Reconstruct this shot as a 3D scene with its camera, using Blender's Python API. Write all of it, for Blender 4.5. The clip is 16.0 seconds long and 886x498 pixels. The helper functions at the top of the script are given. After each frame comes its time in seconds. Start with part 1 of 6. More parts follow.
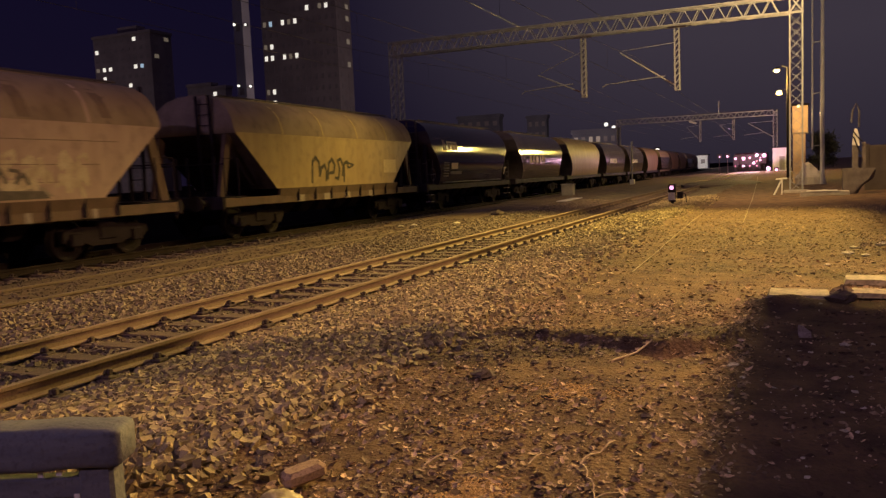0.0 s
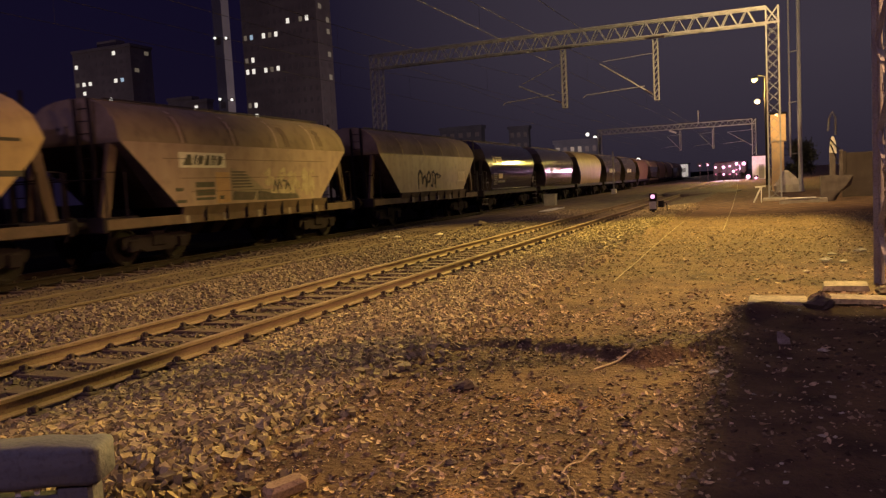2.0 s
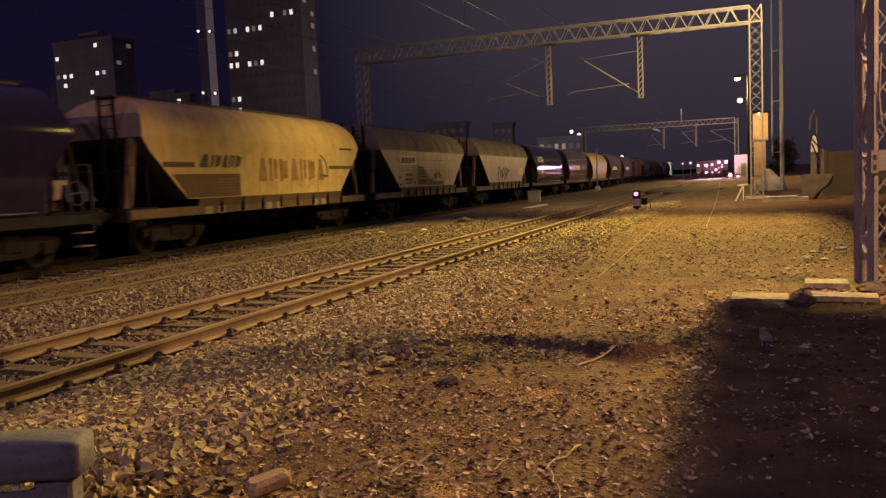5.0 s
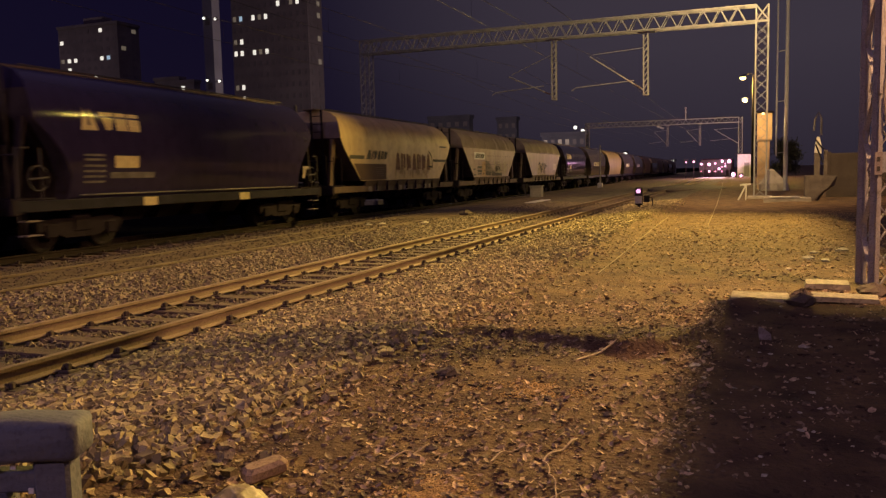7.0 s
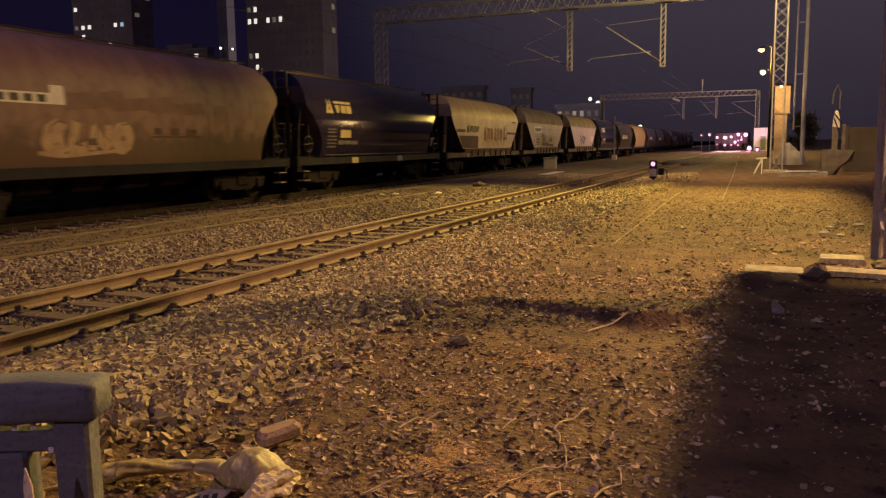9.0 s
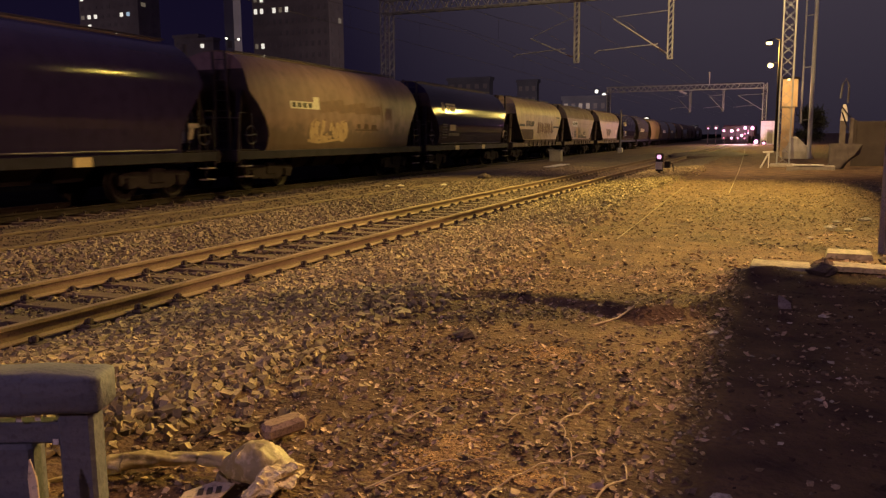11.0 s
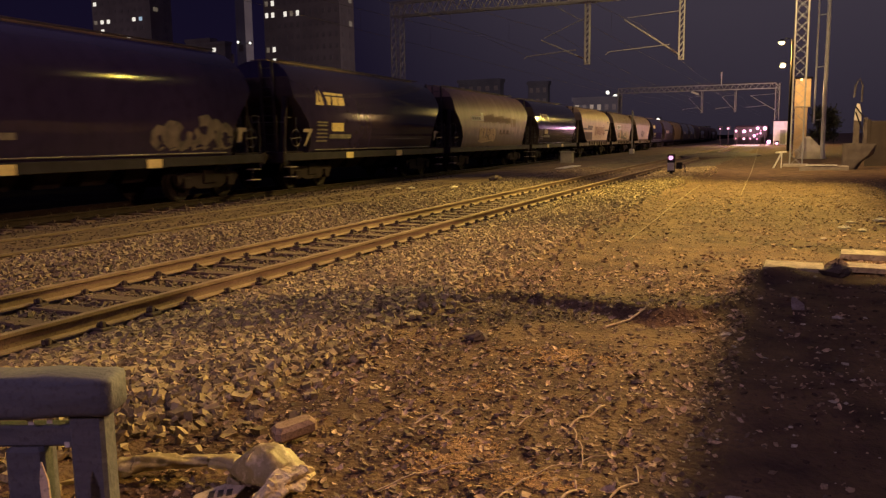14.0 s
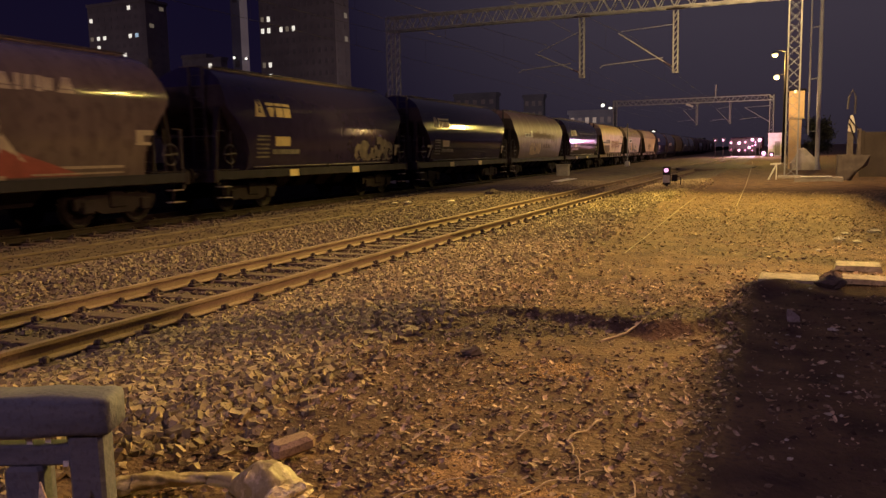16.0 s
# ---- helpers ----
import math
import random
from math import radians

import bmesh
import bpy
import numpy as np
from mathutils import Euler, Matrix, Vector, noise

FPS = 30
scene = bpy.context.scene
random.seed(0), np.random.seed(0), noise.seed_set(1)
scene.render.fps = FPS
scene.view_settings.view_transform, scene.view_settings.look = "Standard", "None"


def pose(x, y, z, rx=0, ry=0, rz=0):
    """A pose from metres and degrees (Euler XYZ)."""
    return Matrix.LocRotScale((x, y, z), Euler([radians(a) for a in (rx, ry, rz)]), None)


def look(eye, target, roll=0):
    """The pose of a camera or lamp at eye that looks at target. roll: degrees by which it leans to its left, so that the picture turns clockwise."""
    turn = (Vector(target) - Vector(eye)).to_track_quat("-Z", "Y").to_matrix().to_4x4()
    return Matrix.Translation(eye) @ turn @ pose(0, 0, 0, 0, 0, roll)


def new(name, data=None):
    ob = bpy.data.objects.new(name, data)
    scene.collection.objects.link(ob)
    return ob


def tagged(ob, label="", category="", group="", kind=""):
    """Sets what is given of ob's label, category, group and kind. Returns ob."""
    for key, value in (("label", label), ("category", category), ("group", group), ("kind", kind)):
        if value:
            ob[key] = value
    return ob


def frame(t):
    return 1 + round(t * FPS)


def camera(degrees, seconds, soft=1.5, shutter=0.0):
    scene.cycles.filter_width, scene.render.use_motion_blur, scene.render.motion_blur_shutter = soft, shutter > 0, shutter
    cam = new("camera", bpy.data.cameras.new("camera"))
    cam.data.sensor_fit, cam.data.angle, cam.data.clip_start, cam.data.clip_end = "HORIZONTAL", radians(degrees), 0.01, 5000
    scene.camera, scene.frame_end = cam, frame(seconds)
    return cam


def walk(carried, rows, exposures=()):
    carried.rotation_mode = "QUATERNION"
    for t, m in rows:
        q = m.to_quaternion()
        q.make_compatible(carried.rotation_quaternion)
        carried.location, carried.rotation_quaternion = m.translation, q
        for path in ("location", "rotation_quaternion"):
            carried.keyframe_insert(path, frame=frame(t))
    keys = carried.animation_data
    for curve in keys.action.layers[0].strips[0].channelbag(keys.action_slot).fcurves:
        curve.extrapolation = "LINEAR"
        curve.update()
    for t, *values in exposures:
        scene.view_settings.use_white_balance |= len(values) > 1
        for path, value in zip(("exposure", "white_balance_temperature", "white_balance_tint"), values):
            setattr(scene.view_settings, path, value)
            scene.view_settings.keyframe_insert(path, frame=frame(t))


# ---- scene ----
cam = camera(58.0, 16.0, soft=1.35, shutter=0.8)
PATH = [
    (0.0, pose(-0.017, -0.006, 1.566, 84.627, 2.461, 23.408)),
    (0.5, pose(-0.004, -0.008, 1.571, 84.833, 2.717, 22.851)),
    (1.0, pose(-0.006, -0.002, 1.568, 84.917, 2.968, 22.697)),
    (1.5, pose(0.005, -0.014, 1.574, 85.213, 3.104, 22.471)),
    (2.0, pose(0.012, -0.015, 1.570, 85.371, 3.057, 22.190)),
    (2.5, pose(0.016, -0.011, 1.568, 85.427, 3.126, 21.913)),
    (3.0, pose(0.003, -0.003, 1.565, 85.405, 3.147, 21.701)),
    (3.5, pose(-0.000, -0.000, 1.565, 85.195, 3.276, 21.618)),
    (4.0, pose(-0.001, -0.001, 1.562, 85.163, 3.202, 21.349)),
    (6.5, pose(-0.011, 0.004, 1.553, 84.780, 1.596, 21.111)),
    (7.0, pose(-0.008, -0.002, 1.547, 84.553, 1.336, 21.236)),
    (7.5, pose(-0.011, 0.007, 1.543, 84.136, 1.166, 21.439)),
    (8.0, pose(-0.025, 0.009, 1.538, 83.548, 1.042, 21.720)),
    (8.5, pose(-0.021, -0.006, 1.532, 82.796, 0.867, 21.960)),
    (9.0, pose(-0.015, -0.013, 1.535, 82.509, 0.788, 22.171)),
    (11.5, pose(-0.030, 0.007, 1.542, 81.866, 0.431, 22.607)),
    (12.0, pose(-0.030, 0.007, 1.539, 81.915, 0.581, 22.820)),
    (12.5, pose(-0.033, 0.006, 1.539, 81.920, 0.646, 23.037)),
    (13.0, pose(-0.036, 0.016, 1.537, 81.940, 0.721, 23.248)),
    (13.5, pose(-0.030, 0.013, 1.538, 82.014, 0.813, 23.467)),
    (14.0, pose(-0.024, 0.016, 1.540, 82.082, 0.797, 23.342)),
    (14.5, pose(-0.018, 0.010, 1.543, 82.097, 0.878, 23.221)),
    (15.0, pose(-0.011, 0.004, 1.546, 82.246, 0.958, 23.128)),
    (15.5, pose(-0.005, -0.005, 1.551, 82.374, 1.122, 23.131)),
    (16.0, pose(-0.008, -0.009, 1.560, 83.034, 1.189, 23.072)),
]
walk(cam, PATH, exposures=[(0.0, 0.0), (16.0, 0.0)])

# ---- world and lamps ----
world = bpy.data.worlds.new("night_sky")
scene.world = world
world.use_nodes = True
wn = world.node_tree
bg = wn.nodes["Background"]
tc = wn.nodes.new("ShaderNodeTexCoord")
sep = wn.nodes.new("ShaderNodeSeparateXYZ")
ramp = wn.nodes.new("ShaderNodeValToRGB")
wn.links.new(tc.outputs["Generated"], sep.inputs[0])
wn.links.new(sep.outputs["Z"], ramp.inputs[0])
glow = wn.nodes.new("ShaderNodeVectorMath")
glow.operation = "DOT_PRODUCT"
glow.inputs[1].default_value = (0.05, 0.965, 0.26)
wn.links.new(tc.outputs["Generated"], glow.inputs[0])
near_glow = wn.nodes.new("ShaderNodeMapRange")
near_glow.interpolation_type = "SMOOTHSTEP"
near_glow.inputs[1].default_value, near_glow.inputs[2].default_value = 0.80, 1.0
wn.links.new(glow.outputs["Value"], near_glow.inputs[0])
mixed = wn.nodes.new("ShaderNodeMix")
mixed.data_type = "RGBA"
mixed.inputs[7].default_value = (0.0425, 0.0335, 0.0475, 1)
low_haze = wn.nodes.new("ShaderNodeMapRange")
low_haze.inputs[1].default_value, low_haze.inputs[2].default_value, low_haze.inputs[3].default_value = 0.0, 0.14, 0.55
wn.links.new(sep.outputs["Z"], low_haze.inputs[0])
thinned = wn.nodes.new("ShaderNodeMath")
thinned.operation = "MULTIPLY"
wn.links.new(near_glow.outputs[0], thinned.inputs[0])
wn.links.new(low_haze.outputs[0], thinned.inputs[1])
wn.links.new(thinned.outputs[0], mixed.inputs[0])
wn.links.new(ramp.outputs[0], mixed.inputs[6])
wn.links.new(mixed.outputs[2], bg.inputs[0])
ramp.color_ramp.elements[0].position, ramp.color_ramp.elements[0].color = 0.0, (0.0070, 0.0047, 0.0145, 1)
ramp.color_ramp.elements[1].position, ramp.color_ramp.elements[1].color = 0.35, (0.0045, 0.0032, 0.0165, 1)
top = ramp.color_ramp.elements.new(0.8)
top.color = (0.100, 0.075, 0.165, 1)
bg.inputs[1].default_value = 1.0

SODIUM = (1.0, 0.55, 0.27)
SODIUM_GREEN = (1.0, 0.685, 0.165)


def street_light(name, place, watts, colour, radius=0.2):
    data = bpy.data.lights.new(name, "POINT")
    data.energy, data.color, data.shadow_soft_size = watts, colour, radius
    ob = new(name, data)
    ob.location = place
    return ob


def shaded_lamp(name, place, aim, watts, colour, cone, blend, radius):
    """A lamp in a shade that cuts its light off at the side."""
    data = bpy.data.lights.new(name, "SPOT")
    data.energy, data.color, data.shadow_soft_size = watts, colour, radius
    data.spot_size, data.spot_blend = radians(cone), blend
    ob = new(name, data)
    ob.matrix_basis = look(place, Vector(place) + Vector(aim))
    return ob


shaded_lamp("yard_lamp_light", (-0.6, 32.4, 12.8), (-0.40, -1.6, -1.0), 56000, SODIUM_GREEN, 105, 1.0, 0.03)
# Extra head added beside the yard lamp to fill the far lane.
shaded_lamp("yard_lamp_light", (-0.6, 32.75, 12.8), (0.12, 0.55, -1.0), 11000, (1.0, 0.62, 0.27), 116, 1.0, 0.15)
shaded_lamp("wall_lamp_light", (4.9, 10.25, 7.3), (-1.0, -0.7, -0.9), 4500, SODIUM, 130, 0.5, 0.13)
# Spot added at the yard lamp to light up the portal.
shaded_lamp("portal_fill_light", (-0.6, 32.85, 12.9), (0.0, 1.0, -0.3), 4200, (1.0, 0.74, 0.30), 150, 0.5, 0.1)
street_light("far_lamp_light", (-1.15, 78.0, 8.6), 5000, SODIUM_GREEN, 0.2)
street_light("far_lamp_light", (-1.30, 106.0, 9.0), 9000, SODIUM_GREEN, 0.2)

# Unseen fill lamp behind the camera, tinted to lift the dark parts.
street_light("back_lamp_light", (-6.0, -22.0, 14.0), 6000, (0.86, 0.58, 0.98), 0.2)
# Hidden fill lamps added to brighten the far facades.
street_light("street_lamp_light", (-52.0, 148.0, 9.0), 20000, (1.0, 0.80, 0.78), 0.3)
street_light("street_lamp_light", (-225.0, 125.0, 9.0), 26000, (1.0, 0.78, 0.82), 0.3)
street_light("crossing_lamp_light", (-4.6, 116.5, 3.0), 3600, (1.0, 0.50, 0.76), 0.2)
street_light("shed_lamp_light", (-27.0, 252.0, 5.2), 3500, (1.0, 0.90, 0.82), 0.2)
street_light("hut_lamp_light", (0.45, 56.2, 4.2), 220, (1.0, 0.60, 0.24), 0.1)

# ---- materials ----
MATS = {}


def mat(name, a, b=None, scale=6.0, rough=0.8, metal=0.0, bump=0.3, c=None, fine=60.0, stretch=(1, 1, 1), emit=None, power=0.0, per_piece=0.0, spec=0.4, dist=0.01, even=False, splash=None):
    """Procedural surface: two colours mixed by coarse noise, a third by fine noise, relief from the fine noise."""
    if name in MATS:
        return MATS[name]
    m = bpy.data.materials.new(name)
    m.use_nodes = True
    nt = m.node_tree
    bs = nt.nodes["Principled BSDF"]
    L = nt.links.new
    co = nt.nodes.new("ShaderNodeTexCoord")
    mp = nt.nodes.new("ShaderNodeMapping")
    mp.inputs["Scale"].default_value = stretch
    L(co.outputs["Object"], mp.inputs[0])
    n1 = nt.nodes.new("ShaderNodeTexNoise")
    n1.inputs["Scale"].default_value, n1.inputs["Detail"].default_value = scale, 6
    n2 = nt.nodes.new("ShaderNodeTexNoise")
    n2.inputs["Scale"].default_value, n2.inputs["Detail"].default_value = fine, 4
    L(mp.outputs[0], n1.inputs[0])
    L(co.outputs["Object"], n2.inputs[0])
    b = b or tuple(x * 0.7 for x in a)
    r1 = nt.nodes.new("ShaderNodeValToRGB")
    r1.color_ramp.elements[0].position, r1.color_ramp.elements[0].color = 0.35, (*a, 1)
    r1.color_ramp.elements[1].position, r1.color_ramp.elements[1].color = 0.68, (*b, 1)
    L(n1.outputs[0], r1.inputs[0])
    mix = nt.nodes.new("ShaderNodeMix")
    mix.data_type = "RGBA"
    r2 = nt.nodes.new("ShaderNodeValToRGB")
    r2.color_ramp.elements[0].position, r2.color_ramp.elements[1].position = 0.5, 0.75
    L(n2.outputs[0], r2.inputs[0])
    L(r2.outputs[0], mix.inputs[0])
    L(r1.outputs[0], mix.inputs[6])
    mix.inputs[7].default_value = (*(c or tuple(x * 0.55 for x in b)), 1)
    last = mix.outputs[2]
    if per_piece:
        info = nt.nodes.new("ShaderNodeNewGeometry")
        oi = nt.nodes.new("ShaderNodeObjectInfo")
        add = nt.nodes.new("ShaderNodeMath")
        add.operation = "ADD"
        L(info.outputs["Random Per Island"], add.inputs[0])
        L(oi.outputs["Random"], add.inputs[1])
        fr = nt.nodes.new("ShaderNodeMath")
        fr.operation = "FRACT"
        L(add.outputs[0], fr.inputs[0])
        rg = nt.nodes.new("ShaderNodeMapRange")
        rg.inputs[3].default_value, rg.inputs[4].default_value = 1 - per_piece, 1 + per_piece * 0.6
        L(fr.outputs[0], rg.inputs[0])
        mul = nt.nodes.new("ShaderNodeMix")
        mul.data_type, mul.blend_type = "RGBA", "MULTIPLY"
        mul.inputs[0].default_value = 1
        L(last, mul.inputs[6])
        L(rg.outputs[0], mul.inputs[7])
        last = mul.outputs[2]
    if splash:  # dried dirt thrown up from the track, with a ragged upper edge
        height, tint = splash
        sx = nt.nodes.new("ShaderNodeSeparateXYZ")
        L(co.outputs["Object"], sx.inputs[0])
        n3 = nt.nodes.new("ShaderNodeTexNoise")
        n3.inputs["Scale"].default_value, n3.inputs["Detail"].default_value = 2.2, 5
        L(co.outputs["Object"], n3.inputs[0])
        ma = nt.nodes.new("ShaderNodeMath")
        ma.operation, ma.inputs[1].default_value = "MULTIPLY_ADD", 1.3
        L(n3.outputs[0], ma.inputs[0])
        L(sx.outputs["Z"], ma.inputs[2])
        mr = nt.nodes.new("ShaderNodeMapRange")
        mr.inputs[1].default_value, mr.inputs[2].default_value = height + 0.75, height + 0.45
        L(ma.outputs[0], mr.inputs[0])
        dm = nt.nodes.new("ShaderNodeMix")
        dm.data_type = "RGBA"
        dm.inputs[7].default_value = (*tint, 1)
        sc = nt.nodes.new("ShaderNodeMath")
        sc.operation, sc.inputs[1].default_value = "MULTIPLY", 0.75
        L(mr.outputs[0], sc.inputs[0])
        L(sc.outputs[0], dm.inputs[0])
        L(last, dm.inputs[6])
        last = dm.outputs[2]
    L(last, bs.inputs["Base Color"])
    bs.inputs["Metallic"].default_value = metal
    bs.inputs["Specular IOR Level"].default_value = spec
    rr = nt.nodes.new("ShaderNodeMapRange")
    rr.inputs[3].default_value, rr.inputs[4].default_value = max(0.05, rough - (0.02 if even else 0.12)), min(1, rough + (0.03 if even else 0.15))
    L(n1.outputs[0], rr.inputs[0])
    L(rr.outputs[0], bs.inputs["Roughness"])
    if bump:
        bp_ = nt.nodes.new("ShaderNodeBump")
        bp_.inputs["Strength"].default_value, bp_.inputs["Distance"].default_value = bump, dist
        L(n2.outputs[0], bp_.inputs["Height"])
        L(bp_.outputs[0], bs.inputs["Normal"])
    if emit:
        bs.inputs["Emission Color"].default_value = (*emit, 1)
        bs.inputs["Emission Strength"].default_value = power
    MATS[name] = m
    return m


DIRT = mat("dirt", (0.175, 0.110, 0.055), (0.064, 0.039, 0.028), 2.3, 0.95, spec=0.1, bump=1.0, c=(0.10, 0.064, 0.042), fine=23, dist=0.035)
GRIT = mat("oily_track_grit", (0.15, 0.105, 0.062), (0.085, 0.060, 0.040), 0.9, 0.95, spec=0.1, bump=0.9, c=(0.05, 0.036, 0.026), fine=9, dist=0.03)
# Near-black ground colour carries the shade under and beyond the train.
SHADE_GROUND = mat("ground_shade_black", (0.010, 0.009, 0.007), (0.006, 0.005, 0.005), 1.2, 1.0, spec=0.0, bump=0.8, fine=20, dist=0.04)
GRAVEL = mat("ballast_fines", a=(0.17, 0.135, 0.085), b=(0.10, 0.075, 0.048), scale=2.0, rough=0.95, spec=0.1, bump=1.0, c=(0.055, 0.042, 0.03), fine=34, dist=0.03)
STONE = mat("ballast_stone", (0.42, 0.325, 0.16), (0.25, 0.19, 0.097), 9, 0.9, bump=0.3, fine=80, per_piece=0.55)
RUST = mat("rusty_rail_steel", (0.25, 0.175, 0.115), (0.19, 0.128, 0.085), 3, 0.85, 0.05, bump=0.3)
RAIL_TOP = mat("worn_rail_head", (0.36, 0.27, 0.18), (0.27, 0.19, 0.125), 5, 0.5, 0.45, bump=0.1)
COPPER = mat("dull_copper_wire", (0.055, 0.046, 0.042), (0.04, 0.033, 0.03), 5, 0.6, 0.5, bump=0)
TIMBER = mat("sleeper_timber", (0.135, 0.088, 0.058), (0.085, 0.054, 0.036), 4, 0.95, bump=0.7, stretch=(1, 6, 6))
CLIP = mat("dark_fastening_steel", (0.085, 0.058, 0.040), (0.05, 0.034, 0.024), 9, 0.85, 0.1)
GALV = mat("galvanised_steel", (0.36, 0.345, 0.33), (0.26, 0.25, 0.24), 3, 0.55, 0.35, bump=0.15)
DARKSTEEL = mat("dark_grimy_steel", (0.026, 0.021, 0.021), (0.018, 0.014, 0.014), 4, 0.8, 0.0, spec=0.1)
CONCRETE = mat("weathered_concrete", (0.36, 0.31, 0.24), (0.25, 0.21, 0.16), 3, 0.9, bump=0.4)

# ---- mesh helpers ----


class M:
    """A list of corners and faces that becomes one mesh."""

    def __init__(self):
        self.v, self.f = [], []

    def add(self, verts, faces):
        o = len(self.v)
        self.v += [tuple(p) for p in verts]
        self.f += [tuple(i + o for i in f) for f in faces]
        return self

    def box(self, x0, x1, y0, y1, z0, z1, c=0.0):
        """A box with its long upright and level edges chamfered by c."""
        if c <= 0:
            return self.add([(x0, y0, z0), (x1, y0, z0), (x1, y1, z0), (x0, y1, z0), (x0, y0, z1), (x1, y0, z1), (x1, y1, z1), (x0, y1, z1)],
                            [(3, 2, 1, 0), (4, 5, 6, 7), (0, 1, 5, 4), (1, 2, 6, 5), (2, 3, 7, 6), (3, 0, 4, 7)])
        rings = []
        for z, i in ((z0, c), (z0 + c, 0), (z1 - c, 0), (z1, c)):
            a0, a1, b0, b1 = x0 + i, x1 - i, y0 + i, y1 - i
            rings.append([(a0 + c, b0, z), (a1 - c, b0, z), (a1, b0 + c, z), (a1, b1 - c, z), (a1 - c, b1, z), (a0 + c, b1, z), (a0, b1 - c, z), (a0, b0 + c, z)])
        return self.loft(rings)

    def loft(self, rings, caps=True, close=True):
        n = len(rings[0])
        verts = [p for r in rings for p in r]
        faces = []
        for k in range(len(rings) - 1):
            for i in range(n if close else n - 1):
                j = (i + 1) % n
                faces.append((k * n + i, k * n + j, (k + 1) * n + j, (k + 1) * n + i))
        if caps:
            faces.append(tuple(reversed(range(n))))
            faces.append(tuple((len(rings) - 1) * n + i for i in range(n)))
        return self.add(verts, faces)

    def bar(self, p, q, w, h=None, up=(0, 0, 1)):
        """A square bar from p to q, w wide and h high."""
        p, q, h = Vector(p), Vector(q), h or w
        d = (q - p).normalized()
        u = Vector(up)
        if abs(d.dot(u)) > 0.98:
            u = Vector((0, 1, 0))
        s = d.cross(u).normalized()
        u = s.cross(d)
        off = [s * a * w / 2 + u * b * h / 2 for a, b in ((-1, -1), (1, -1), (1, 1), (-1, 1))]
        return self.loft([[p + o for o in off], [q + o for o in off]])

    def tube(self, pts, r, n=8, r2=None):
        """A round rod through the points."""
        pts = [Vector(p) for p in pts]
        rings = []
        for k, p in enumerate(pts):
            d = (pts[min(k + 1, len(pts) - 1)] - pts[max(k - 1, 0)]).normalized()
            u = Vector((0, 0, 1)) if abs(d.z) < 0.9 else Vector((0, 1, 0))
            s = d.cross(u).normalized()
            u = s.cross(d)
            rr = r if r2 is None else r + (r2 - r) * k / (len(pts) - 1)
            rings.append([p + (s * math.cos(a) + u * math.sin(a)) * rr for a in [2 * math.pi * i / n for i in range(n)]])
        return self.loft(rings)

    def ball(self, c, rx, ry, rz, n=10, m=6, rough=0.0, seed=0):
        rnd = random.Random(seed)
        rings = []
        for k in range(m + 1):
            t = math.pi * (0.04 + 0.92 * k / m)
            rings.append([(c[0] + rx * math.sin(t) * math.cos(a) * (1 + rnd.uniform(-rough, rough)), c[1] + ry * math.sin(t) * math.sin(a) * (1 + rnd.uniform(-rough, rough)),
                           c[2] - rz * math.cos(t) * (1 + rnd.uniform(-rough, rough))) for a in [2 * math.pi * i / n for i in range(n)]])
        return self.loft(rings)

    def mesh(self, name, material, smooth=False):
        me = bpy.data.meshes.new(name)
        me.from_pydata(self.v, [], self.f)
        if material:
            me.materials.append(material)
        if smooth:
            me.polygons.foreach_set("use_smooth", [True] * len(me.polygons))
        me.update()
        return me


def part(name, m, material, parent=None, label="", smooth=False, kind=""):
    """Links a built mesh (or a ready one) as one object, under its thing if there is one."""
    me = m if isinstance(m, bpy.types.Mesh) else m.mesh(name, material, smooth)
    ob = new(name, me)
    if parent:
        ob.parent = parent
    return tagged(ob, label=label, kind=kind)


def thing(name, label, category, place=None, group="", kind=""):
    ob = new(name)
    if place is not None:
        ob.matrix_basis = place
    return tagged(ob, label, category, group, kind)


def structure(name, m, material, label, category, smooth=False):
    return tagged(part(name, m, material, smooth=smooth), label, category, kind="structure")


# ---- ground ----


def shoulder_edge(y):
    return float(np.interp(y, (0, 3.0, 3.3, 5.4, 8.0, 11.0, 18.0, 40.0), (-3.4, -3.2, -3.0, -3.0, -3.02, -3.08, -3.2, -3.3)))


NEAR_X = -6.62  # centre of the near track
MID_X = -10.95  # centre of the middle track


def lump(x, y, s, seed=0.0):
    return noise.noise(Vector((x * s + seed, y * s - seed, seed)))


RIDGE = [(-2.7, 7.6), (-1.95, 7.45), (-1.43, 7.25), (-1.04, 7.03), (-0.80, 7.2), (-0.5, 7.8), (-0.37, 8.6), (-0.3, 9.5), (-0.02, 9.95)]  # crest of a trodden ridge of earth


def ridge_away(x, y, k):
    (ax, ay), (bx, by) = RIDGE[k], RIDGE[k + 1]
    u = min(1.0, max(0.0, ((x - ax) * (bx - ax) + (y - ay) * (by - ay)) / ((bx - ax) ** 2 + (by - ay) ** 2)))
    return math.hypot(x - ax - u * (bx - ax), y - ay - u * (by - ay))


